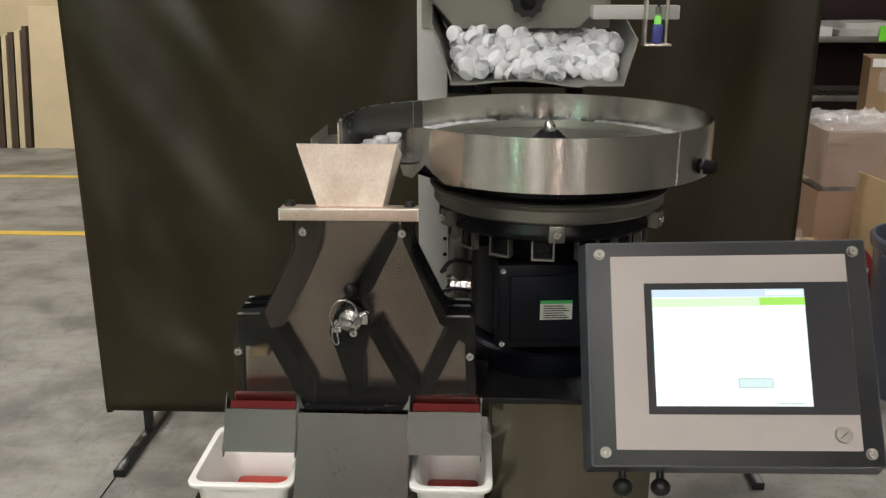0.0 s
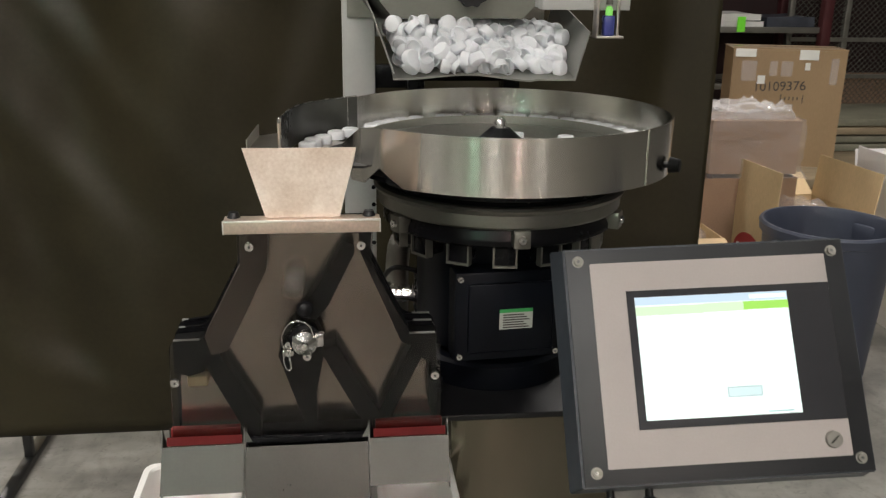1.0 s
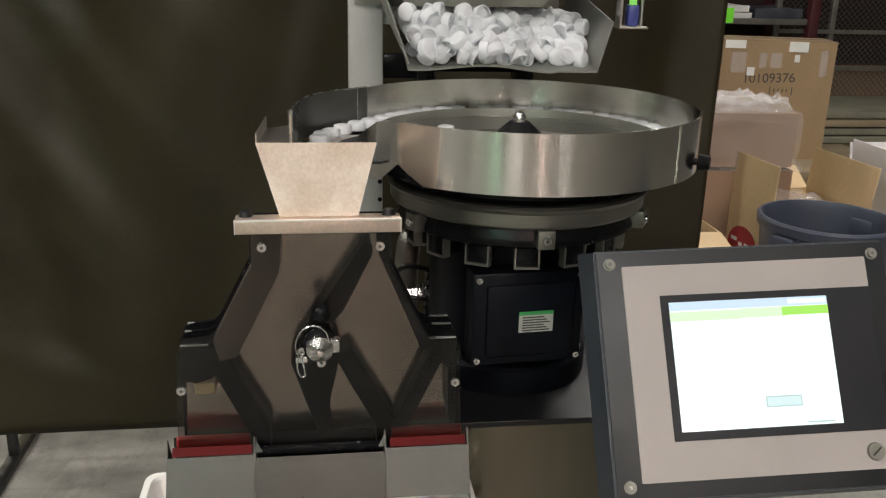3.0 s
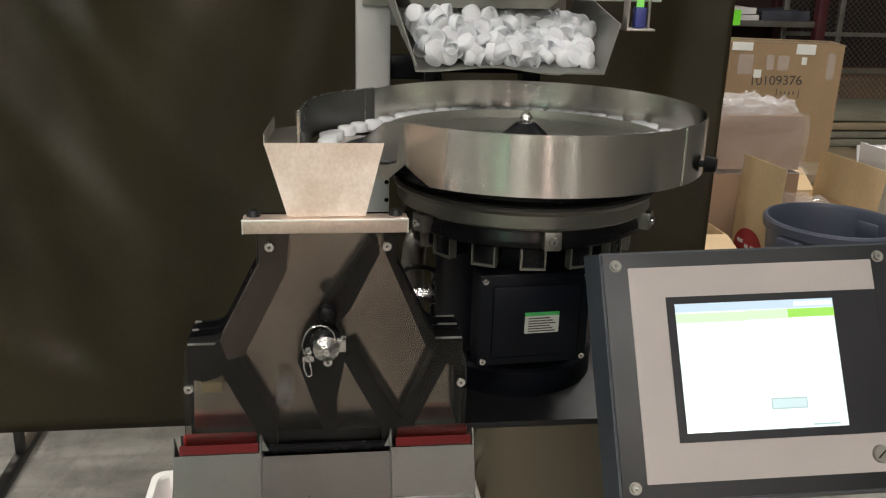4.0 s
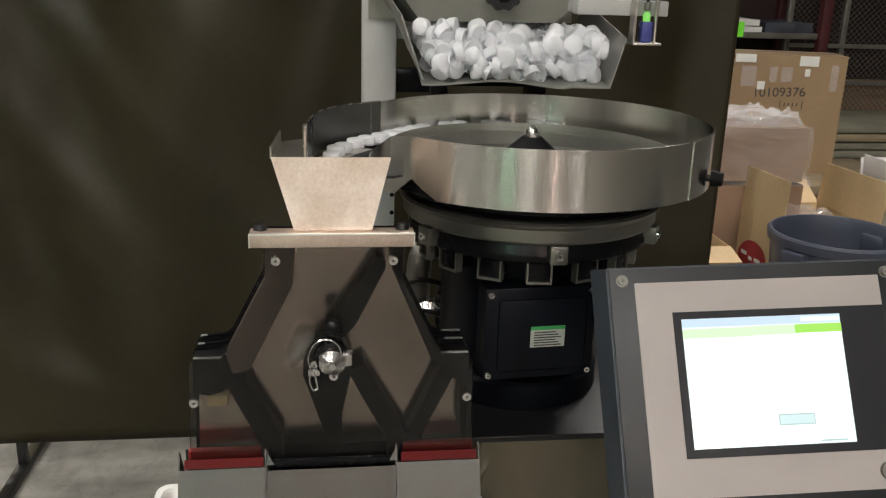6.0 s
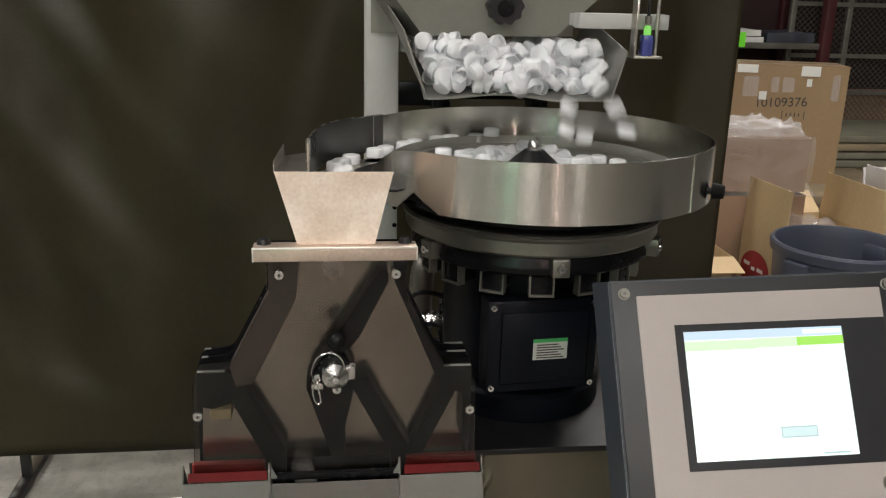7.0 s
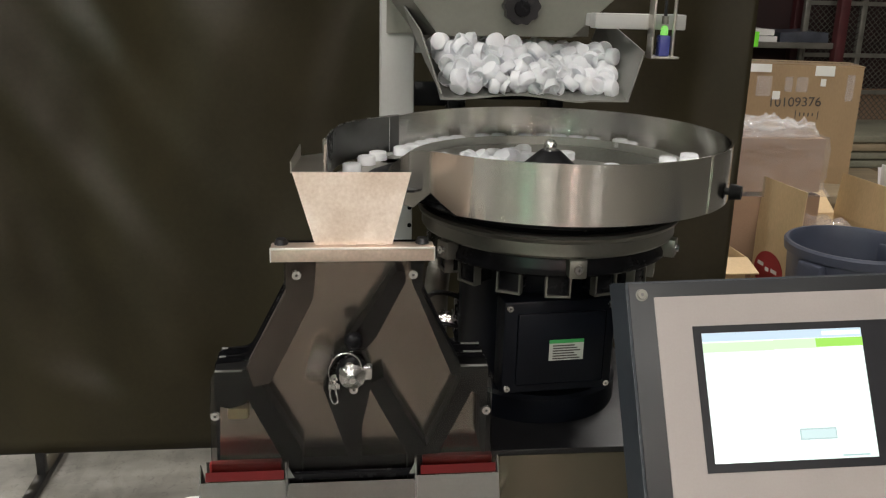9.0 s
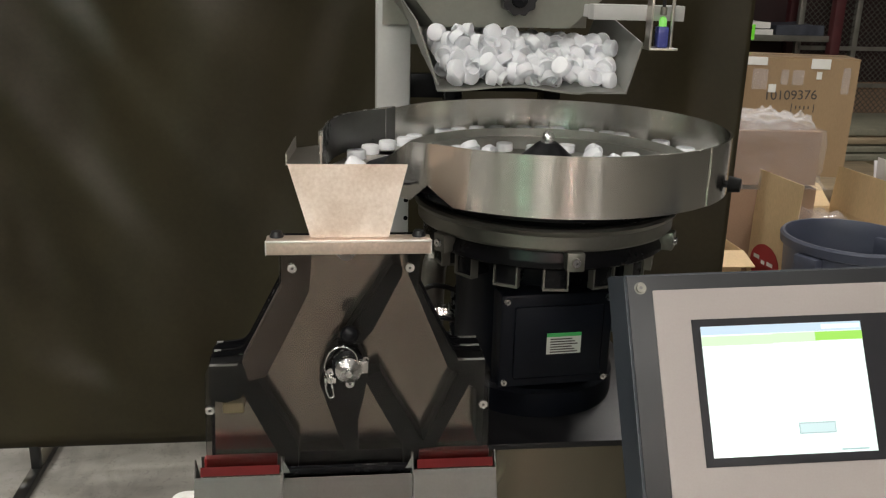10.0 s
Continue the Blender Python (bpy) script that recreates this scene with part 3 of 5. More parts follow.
def storage_corner():
    """Rack, shelf, cartons, waste bin and cage in the corner behind the screen."""
    def set_back(ob, k):
        """Sets a thing farther down the hall, k times as large and as far from the near end of the aisle."""
        near = Matrix.Translation((-0.21, 0.22, 1.70))
        ob.matrix_world = near @ Matrix.Scale(k, 4) @ near.inverted() @ ob.matrix_world

    # timber pallet that carries the large carton
    t = thing("timber_pallet", (2.3, 4.9, 0), "low raw timber pallet under a large carton", "pallet")
    set_back(t, 1.515)
    part("deck", box(B(), 1.55, 3.0, 4.52, 5.25, 0.625, 0.67, 0.004), WOOD, t)
    for x in (1.6, 2.95):
        for y in (4.57, 5.2):
            part("block", box(B(), x - 0.04, x + 0.04, y - 0.04, y + 0.04, 0.5785, 0.625, 0.004), WOOD, t)
    part("front_rail", box(B(), 1.64, 2.91, 4.545, 4.57, 0.580, 0.622, 0.003), WOOD, t)
    # tall closed carton with hand-written number
    c = carton("tall_carton", 2.045, 2.645, 4.87, 5.17, 0.64, CARD_TALL, "tall brown cardboard carton, taped shut, marked in black pen", z=0.67, turn=-15)
    set_back(c, 1.515)
    part("lid", box(B(), -0.305, 0.305, -0.15, 0.15, 0.64, 0.647, 0.002), CARD_TALL, c, smooth=False)
    part("tape", box(B(), -0.306, 0.306, -0.03, 0.03, 0.648, 0.650), FILM, c, "clear packing tape")
    for x0, x1, z0, z1 in ((-0.29, -0.18, 0.60, 0.644), (0.05, 0.15, 0.59, 0.644)):
        part("paper_label", box(B(), x0, x1, -0.154, -0.151, z0, z1), PAPER, c, "white paper label")
    for x0, x1, z0, z1 in ((-0.25, -0.17, 0.47, 0.58), (-0.10, -0.06, 0.50, 0.58), (-0.04, 0.02, 0.50, 0.58), (0.22, 0.26, 0.46, 0.60)):
        part("tape_strip", box(B(), x0, x1, -0.153, -0.151, z0, z1), FILM, c, "shiny clear tape strip")
    for x0, x1, z0, z1 in ((-0.16, -0.12, 0.455, 0.50), (0.085, 0.112, 0.535, 0.575)):
        part("sticker", box(B(), x0, x1, -0.154, -0.151, z0, z1), PAPER, c)
    lettering("10109376", 0.072, pose(-0.038, -0.1525, 0.442, 90, 0, 0) @ pose(0, 0, 0, 0, 0, 3), INK, c, 0.98)
    for k in range(4):
        part("pen_mark", box(B(), -0.005 + k * 0.022, 0.001 + k * 0.022, -0.1535, -0.151, 0.368 + 0.004 * (k % 2), 0.388), INK, c)
    for s, x in ((1, -0.025), (-1, 0.092)):
        part("pen_mark", box(B(), x - 0.002, x + 0.002, -0.1535, -0.151, 0.355, 0.40), INK, c)
    # film-wrapped carton on the bench, its crumpled film on top
    w = carton("wrapped_carton", 1.70, 2.15, 4.30, 4.62, 0.26, CARD_DARK, "brown carton wrapped in crumpled clear stretch film", z=0.745, turn=-3)
    part("lid", box(B(), -0.225, 0.225, -0.16, 0.16, 0.26, 0.266), CARD_DARK, w, smooth=False)
    bm = B()
    box(bm, -0.235, 0.235, -0.17, 0.17, -0.02, 0.275)
    bmesh.ops.subdivide_edges(bm, edges=bm.edges, cuts=14, use_grid_fill=True)
    for v in bm.verts:
        n = 0.004 + noise.noise(v.co * 11) * 0.016 + noise.noise(Vector((v.co.x * 18, v.co.y * 18, v.co.z * 60 + v.co.x * 25))) * 0.009
        v.co.x += n * (1 if v.co.x > 0 else -1)
        v.co.y += n * (1 if v.co.y > 0 else -1)
        if v.co.z < 0.05 and v.co.x > 0.1:
            v.co.x += 0.07 * (0.05 - v.co.z) * 8
    part("film_wrap", bm, FILM, w, "thin clear film with creases", smooth=False)
    bm = B()
    box(bm, -0.23, 0.20, -0.14, 0.15, 0.27, 0.33)
    bmesh.ops.subdivide_edges(bm, edges=bm.edges, cuts=30, use_grid_fill=True)
    for v in bm.verts:
        up = max(0.0, (v.co.z - 0.27) / 0.06)
        v.co += Vector((noise.noise(v.co * 22) * 0.02, noise.noise(v.co * 25 + Vector((5, 0, 0))) * 0.02,
                        up * (-0.012 + noise.noise(v.co * 14) * 0.04 + noise.noise(v.co * 55) * 0.024)))
    part("loose_film", bm, FILM_GLOSS, w, "crumpled glossy clear film", smooth=False)
    carton("lower_carton", 1.66, 2.16, 4.30, 4.60, 0.725, CARD_DARK, "dull brown carton under the wrapped one", z=0.0, turn=2)
    # open cartons on the floor
    a = carton("open_carton", 1.855, 2.38, 3.96, 4.46, 0.59, CARD, turn=5, label="open brown shipping carton with raised flaps and red print",
               flaps=(("l", 0.235, -2, CARD), ("r", 0.215, 6, CARD), ("b", 0.16, 55, CARD)))
    bm = cyl(B(), (-0.2635, -0.04, 0.38), (-0.2655, -0.04, 0.38), 0.1, None, 40)
    for v in bm.verts:
        v.co.y = -0.04 + (v.co.y + 0.04) * 1.25
    part("print_mark", bm, LOGO_RED, a, "round red printed mark")
    for k, (y, z, l) in enumerate(((0.03, 0.41, 0.05), (-0.03, 0.395, 0.03), (-0.09, 0.40, 0.05))):
        part("print_bar", box(B(), -0.2675, -0.2660, y - l / 2, y + l / 2, z - 0.014, z + 0.004), PAPER, a)
    bm = B()
    ball(bm, (0.02, -0.02, 0.53), 0.2, 1, 1, 0.42, 24)
    for v in bm.verts:
        v.co += Vector((0, 0, 1)) * noise.noise(v.co * 14) * 0.08 + Vector((1, 0.5, 0)) * noise.noise(v.co * 19) * 0.03
    ob = part("bag_liner", bm, FILM, a, "crumpled clear plastic bag", smooth=False)
    carton("white_lined_carton", 2.59, 3.06, 3.95, 4.48, 0.63, CARD_WHITE, "open white-faced carton with raised flaps",
           flaps=(("l", 0.22, 3, CARD_WHITE), ("b", 0.2, 14, CARD_WHITE)))
    c2 = carton("flat_top_carton", 1.22, 1.67, 4.00, 4.27, 0.50, CARD, "low open carton holding clear plastic bags", flaps=(("f", 0.14, 105, CARD),))
    bm = B()
    ball(bm, (0.0, 0.0, 0.47), 0.17, 1.1, 0.8, 0.42, 24)
    for v in bm.verts:
        v.co += Vector((0.3, 0, 1)) * noise.noise(v.co * 17) * 0.07
    part("bag_liner", bm, FILM, c2, "crumpled clear plastic bag", smooth=False)
    # waste bin
    bx, by, r, h = 1.945, 3.60, 0.283, 0.69
    t = thing("waste_bin", (bx, by, 0), "round blue-grey plastic waste bin, empty", "waste bin")
    prof = [(0.225, 0.0), (0.268, h - 0.06), (0.270, h - 0.05), (r, h - 0.045), (r + 0.004, h - 0.01), (r - 0.004, h), (r - 0.014, h),
            (r - 0.019, h - 0.012), (0.262, h - 0.06), (0.218, 0.012), (0.0001, 0.012), (0.0001, 0.0)]
    part("bin_body", lathe(B(), bx, by, prof, 64), BIN_GREY, t)
    for a in (25, 205):
        ca, sa = math.cos(radians(a)), math.sin(radians(a))
        bm = box(B(), -0.055, 0.055, -0.02, 0.035, h - 0.13, h - 0.05, 0.012)
        bmesh.ops.transform(bm, matrix=pose(bx + ca * 0.27, by + sa * 0.27, 0, 0, 0, a - 90), verts=bm.verts)
        part("handle", bm, BIN_GREY, t)
    # bars of unreadable writing on the bin
    for k, a in enumerate((199, 204, 209)):
        bm = box(B(), -0.008, 0.008, -0.002, 0.002, h - 0.135, h - 0.085)
        bmesh.ops.transform(bm, matrix=pose(bx + math.cos(radians(a)) * 0.268, by + math.sin(radians(a)) * 0.268, 0, 0, 0, a + 90), verts=bm.verts)
        part("print_bar", bm, INK, t)
    # storage rack
    y0, y1 = 5.45, 6.0
    t = thing("storage_rack", (2.6, 5.7, 0), "tall burgundy steel storage rack with wire shelves", "rack")
    set_back(t, 1.65)
    for x in (1.45, 2.80):
        for y in (y0, y1):
            part("upright", box(B(), x - 0.03, x + 0.03, y - 0.03, y + 0.03, 0.670, 2.2, 0.004), RACK_RED, t)
    # Sheet added to stand in for the darkness behind the shelves.
    part("dark_backing", box(B(), 1.45, 2.8, y1 + 0.03, y1 + 0.05, 0.670, 2.2), RACK_DARK, t, "dark maroon sheet added for the dark space behind the shelves")
    for z in (0.76, 1.06, 1.40, 1.95):
        sh = part("shelf", box(B(), 1.48, 2.77, y0, y0 + 0.02, z - 0.035, z, 0.003), GALV, t, "galvanised wire shelf")
        for k in range(26):
            x = 1.50 + k * 0.05
            part("wire", cyl(B(), (x, y0 + 0.02, z - 0.004), (x, y1, z - 0.004), 0.003, None, 5), GALV, sh)
        part("rear_bar", box(B(), 1.48, 2.77, y1 - 0.02, y1, z - 0.03, z), GALV, sh)
    def sack(x0, x1, z0, z1, m, lab):
        bm = box(B(), x0, x1, y0 + 0.03, y1 - 0.05, z0, z1)
        bmesh.ops.subdivide_edges(bm, edges=bm.edges, cuts=8, use_grid_fill=True)
        for v in bm.verts:
            k = (v.co.z - z0) / (z1 - z0)
            v.co.z = z0 + (v.co.z - z0) * (1 + 0.25 * noise.noise(v.co * 6))
            v.co.y += 0.03 * noise.noise(v.co * 8) * k
        set_back(solid("folded_sack", bm, m, ((x0 + x1) / 2, y0 + 0.2, z0), lab, "sack", group="sacks on the rack"), 1.65)
    sack(2.02, 2.42, 1.40, 1.435, FOLDED, "folded white plastic sacks on the wire shelf")
    sack(2.05, 2.40, 1.437, 1.475, FOLDED, "folded white plastic sacks on the wire shelf")
    sack(2.44, 2.75, 1.40, 1.46, DARK_BAG, "folded dark plastic sacks on the wire shelf")
    sack(1.55, 1.98, 1.40, 1.45, FOLDED, "folded white plastic sacks on the wire shelf")
    tag = solid("shelf_tag", box(B(), 2.238, 2.288, y0 - 0.006, y0 - 0.001, 1.372, 1.460), LIME, (2.270, y0, 1.375), "bright lime paper tag clipped to the shelf edge", "tag", smooth=False)
    set_back(tag, 1.65)
    # wire cage with stacked sheet stock behind
    y = 6.6
    t = thing("wire_cage", (4.2, y, 0), "galvanised wire mesh cage panel", "cage")
    set_back(t, 1.42)
    for x in (3.18, 3.62, 4.6, 5.45):
        part("post", box(B(), x - 0.02, x + 0.02, y - 0.02, y + 0.02, 0.503, 2.4, 0.003), GALV, t)
    for z in (0.98, 1.25, 1.62, 2.1):
        part("rail", box(B(), 3.18, 5.45, y - 0.032, y - 0.021, z - 0.015, z + 0.015), GALV, t)
    bm = B()
    for s in (1, -1):
        for i in range(104):
            x = 2.1 + i * 0.044
            xa, za, xb, zb = x, 0.75, x + s * 1.6, 2.35
            lo, hi = 0.0, 1.0
            for edge in (3.2, 5.43):
                q = (edge - xa) / (xb - xa)
                if s == 1:
                    lo, hi = (max(lo, q), hi) if edge == 3.2 else (lo, min(hi, q))
                else:
                    lo, hi = (lo, min(hi, q)) if edge == 3.2 else (max(lo, q), hi)
            if hi - lo < 0.03:
                continue
            cyl(bm, (xa + lo * (xb - xa), y - 0.012 * s, za + lo * (zb - za)), (xa + hi * (xb - xa), y - 0.012 * s, za + hi * (zb - za)), 0.0026, None, 4, False)
    ob = part("mesh", bm, MESH_DARK, t, "diamond wire mesh")
    tagged(ob, kind="stuff")
    for k in range(5):
        x = 3.0 + random.uniform(-0.08, 0.05)
        z = 0.520 + k * 0.055
        board = solid("sheet_board", box(B(), x, x + 2.3, 5.75 + random.uniform(-.04, .04), 6.5, z, z + 0.045, 0.004), SHEETS if k % 3 else WOOD,
                      (x + 1.1, 6.1, z), "grey-green sheet board in a flat stack", "board", group="stacked sheet boards")
        set_back(board, 1.42)
    for x in (3.2, 4.1, 5.0):
        block = solid("timber_block", box(B(), x - 0.06, x + 0.06, 5.8, 6.45, 0.503, 0.520, 0.002), WOOD, (x, 6.1, 0.503), "timber batten under the sheet stack", "block", group="timber blocks")
        set_back(block, 1.42)
    set_back(carton("caged_carton", 3.72, 4.40, 6.66, 6.92, 0.27, CARD_DARK, "brown carton behind the wire mesh", z=0.70), 1.42)
    platform = solid("timber_platform", box(B(), 3.2, 5.4, 6.64, 6.95, 0.503, 0.70, 0.01), WOOD, (4.3, 6.8, 0.503), "timber platform behind the wire mesh", "platform")
    set_back(platform, 1.42)
    # Dark sheet added over the pale wall, for the darkness behind the cage.
    solid("dark_backdrop", box(B(), 2.0, 8.0, 9.80, 9.88, 0, 4.9), RACK_DARK, (5, 9.84, 0), "dark sheet added for the dark space behind the cage", "wall", kind="structure", smooth=False)


# ---------------------------------------------------------------- machine
CX, CY = 0.142, 1.711


def at_polar(a, r, z):
    """A place at an angle and radius from the bowl's middle."""
    return CX + r * math.cos(radians(a)), CY + r * math.sin(radians(a)), z


def stand():
    t = thing("machine_cabinet", (CX, 1.74, 0), "brushed stainless cabinet that carries the feeder", "cabinet")
    part("cabinet_body", box(B(), 0.036, 0.34, 1.515, 1.98, 0.06, 0.948, 0.004), CABINET, t)
    part("top_plate", box(B(), -0.06, 0.36, 1.508, 2.0, 0.948, 0.960, 0.003), BLACK_SATIN, t, "black steel top plate")
    for x in (0.07, 0.31):
        for y in (1.57, 1.94):
            part("foot", cyl(B(), (x, y, 0), (x, y, 0.06), 0.025, 0.018), BLACK_SATIN, t)
    part("side_shelf", box(B(), -0.53, 0.036, 1.26, 1.70, 0.735, 0.755, 0.003), CABINET, t, "stainless side shelf")
    for x in (-0.5, -0.02):
        for y in (1.28, 1.64):
            part("shelf_leg", box(B(), x - 0.012, x + 0.012, y - 0.012, y + 0.012, 0, 0.735), CABINET, t)
    part("mount_arm", box(B(), -0.30, 0.03, 1.60, 1.66, 0.955, 0.995, 0.003), BLACK, t)
    part("mount_arm", box(B(), -0.24, -0.18, 1.56, 1.66, 0.995, 1.20, 0.003), BLACK, t)


def feeder():
    """The rotary bowl feeder: drum, cast ring, bowl with its band, disc and hub."""
    t = thing("bowl_feeder", (CX, CY, 0.955), "stainless rotary bowl feeder on a black drive unit", "feeder")
    DY = CY + 0.034
    part("lower_drum", lathe(B(), CX, DY, [(0.0001, 0.96), (0.150, 0.96), (0.152, 0.965), (0.152, 1.005), (0.146, 1.012), (0.120, 1.015), (0.120, 1.03), (0.0001, 1.03)], 48), NAVY, t)
    part("gear_boss", cyl(B(), (0.115, DY - 0.105, 1.02), (0.115, DY - 0.105, 1.04), 0.022, 0.02), BLACK, t)
    part("drum", lathe(B(), CX, DY, [(0.0001, 1.03), (0.143, 1.03), (0.146, 1.036), (0.146, 1.235), (0.16, 1.24), (0.16, 1.25), (0.0001, 1.25)], 56), NAVY, t, "dark blue-black enamelled drum")
    # terminal cover on the drum's front
    m = pose(0.139, 1.585, 1.121, 0, 0, 5)
    bm = box(B(), -0.098, 0.098, -0.022, 0.03, -0.083, 0.083, 0.006, m)
    cover = part("cover", bm, NAVY, t, "square dark terminal cover")
    bm = box(B(), -0.074, 0.08, -0.026, -0.022, -0.066, 0.062, 0.004, m)
    part("cover_pad", bm, NAVY, cover)
    for sx in (-1, 1):
        for sz in (-1, 1):
            p = m @ Vector((sx * 0.088, -0.022, sz * 0.072))
            screw(t, p.x, p.y, p.z, 0.006, m.to_3x3() @ Vector((0, -1, 0)))
    part("sticker", box(B(), -0.018, 0.042, -0.0275, -0.026, -0.023, 0.008, 0, m), STICKER, cover, "white printed rating sticker", smooth=False)
    part("sticker_band", box(B(), -0.018, 0.042, -0.0280, -0.0262, 0.008, 0.014, 0, m), GREEN_PRINT, cover, smooth=False)
    for k in range(6):
        part("print_bar", box(B(), -0.012, 0.036 - 0.005 * (k % 3), -0.0280, -0.0272, -0.0205 + k * 0.0046, -0.0183 + k * 0.0046, 0, m), INK, cover, smooth=False)
    # flange with spring blocks
    part("flange", lathe(B(), CX, CY, [(0.0001, 1.262), (0.205, 1.262), (0.212, 1.267), (0.212, 1.278), (0.205, 1.290), (0.205, 1.297), (0.0001, 1.297)], 72), BLACK, t)
    for a in range(0, 360, 24):
        m = pose(CX, CY, 0, 0, 0, a)
        bm = box(B(), 0.150, 0.192, -0.017, 0.017, 1.226, 1.262, 0.003, m)
        blk = part("spring_block", bm, BLACK, t, "black block with a bright edge")
        bm = B()
        for z0, z1, y0, y1 in ((1.224, 1.228, -0.019, 0.019), (1.224, 1.262, -0.0205, -0.0175), (1.224, 1.262, 0.0175, 0.0205)):
            box(bm, 0.180, 0.195, y0, y1, z0, z1, 0, m)
        part("clip", bm, CAST, blk, "thin bright steel clip")
    part("cast_ring", lathe(B(), CX, CY, [(0.17, 1.295), (0.219, 1.297), (0.222, 1.301), (0.222, 1.321), (0.227, 1.324), (0.230, 1.330), (0.226, 1.334), (0.15, 1.336)], 96), CAST, t, "cast aluminium ring")
    part("ring_groove", lathe(B(), CX, CY, [(0.15, 1.335), (0.215, 1.335), (0.225, 1.345), (0.225, 1.358), (0.15, 1.36)], 72), BLACK, t)
    for a in (270, 330, 30, 150, 210):
        m = pose(CX, CY, 0, 0, 0, a)
        part("ring_clamp", box(B(), 0.205, 0.230, -0.014, 0.014, 1.268, 1.298, 0.002, m), CAST, t)
        p, w = m @ Vector((0.230, 0, 1.283)), m.to_3x3() @ Vector((1, 0, 0))
        screw(t, p.x, p.y, p.z, 0.0075, w)
    # bowl
    part("bowl_underside", lathe(B(), CX, CY, [(0.2, 1.358), (0.262, 1.364), (0.288, 1.372), (0.284, 1.378), (0.2, 1.37)], 96), BLACK, t)
    R = 0.300
    bm = lathe(B(), CX, CY, [(R - 0.0012, 1.371), (R + 0.0012, 1.371), (R + 0.0012, 1.462), (R - 0.0012, 1.462)], 330, 230, 508)
    for v in bm.verts:
        a = math.atan2(v.co.y - CY, v.co.x - CX)
        w = 0.00022 * noise.noise(Vector((math.cos(a) * 5, math.sin(a) * 5, 1))) + 0.00010 * noise.noise(Vector((math.cos(a) * 14, math.sin(a) * 14, 5)))
        v.co.x += w * math.cos(a)
        v.co.y += w * math.sin(a)
    part("band", bm, STEEL, t, "wide mirror-brushed stainless band")
    # tapered nose of the band beside the outlet
    bm = B()
    prof = [(230, 1.371, 1.462), (225.5, 1.384, 1.462), (221, 1.398, 1.4615), (217.5, 1.383, 1.460), (214.3, 1.369, 1.458), (212.7, 1.3685, 1.456), (208, 1.368, 1.441), (204.5, 1.394, 1.429), (201.3, 1.414, 1.418)]
    vi, vo = [], []
    for k, (a, z0, z1) in enumerate(prof):
        r = R + 0.0010 * k
        ca, sa = math.cos(radians(a)), math.sin(radians(a))
        vi.append([bm.verts.new((CX + (r - 0.0012) * ca, CY + (r - 0.0012) * sa, z)) for z in (z0, z1)])
        vo.append([bm.verts.new((CX + (r + 0.0012) * ca, CY + (r + 0.0012) * sa, z)) for z in (z0, z1)])
    for k in range(len(prof) - 1):
        for v in (vi, vo):
            bm.faces.new((v[k][0], v[k + 1][0], v[k + 1][1], v[k][1]))
        for j in (0, 1):
            bm.faces.new((vi[k][j], vi[k + 1][j], vo[k + 1][j], vo[k][j]))
    bm.faces.new((vi[-1][0], vi[-1][1], vo[-1][1], vo[-1][0]))
    bm.faces.new((vi[0][0], vi[0][1], vo[0][1], vo[0][0]))
    part("band_nose", bm, STEEL, t)
    # outlet guide: a lower curved strip that leads to the funnel
    path = [(148, 0.301), (156, 0.318), (163, 0.338), (170, 0.356), (177, 0.368), (184, 0.378), (190, 0.388), (195.5, 0.402)]
    bm = B()
    prev = None
    for a, r in path:
        ca, sa = math.cos(radians(a)), math.sin(radians(a))
        ring = [bm.verts.new((CX + rr * ca, CY + rr * sa, z)) for rr, z in ((r - 0.001, 1.396), (r + 0.001, 1.396), (r + 0.001, 1.463), (r - 0.001, 1.463))]
        if prev:
            for j in range(4):
                bm.faces.new((prev[j], ring[j], ring[(j + 1) % 4], prev[(j + 1) % 4]))
        else:
            bm.faces.new(ring)
        prev = ring
    bm.faces.new(prev[::-1])
    # The guide's dark colour stands in for a dark reflection.
    part("outlet_guide", bm, DARK_STEEL, t, "curved stainless outlet guide, darkened for its reflection")
    # Chrome wire added for the highlight along the guide's top edge.
    edge = [at_polar(a, r, 1.4635) for a, r in path]
    part("guide_edge", tube(B(), edge, 0.0014, 6, 4), CHROME, t, "chrome wire for the highlight along the guide's edge")
    part("guide_end", cyl(B(), at_polar(195.5, 0.402, 1.396), at_polar(195.5, 0.402, 1.4635), 0.0036, None, 8), CHROME, t)
    part("guide_seam", cyl(B(), at_polar(152, 0.3085, 1.398), at_polar(152, 0.3085, 1.463), 0.0013, None, 8), CHROME, t)
    part("guide_tab", box(B(), -0.2465, -0.2435, 1.575, 1.61, 1.375, 1.46), STEEL_FLAT, t)
    part("outlet_bracket", quad_slab(B(), [(-0.30, 1.60, 1.410), (-0.245, 1.60, 1.410), (-0.235, 1.76, 1.412), (-0.29, 1.72, 1.412)], 0.002), STEEL_FLAT, t)
    part("outlet_bracket", quad_slab(B(), [(-0.30, 1.60, 1.411), (-0.29, 1.72, 1.413), (-0.29, 1.72, 1.434), (-0.30, 1.60, 1.428)], 0.002), STEEL_FLAT, t)
    # fixed track ledge, open to the outlet
    part("track", lathe(B(), CX, CY, [(0.238, 1.391), (0.2975, 1.391), (0.2975, 1.395), (0.238, 1.395)], 110, 230, 530), DISC_STEEL, t, "flat stainless track ledge")
    part("outlet_floor", prism(B(), [(-0.15, 1.79), (-0.10, 1.80), (-0.10, 1.68), (-0.185, 1.56), (-0.238, 1.56), (-0.235, 1.66), (-0.20, 1.75)], 1.391, 1.395, "z"), STEEL_FLAT, t)
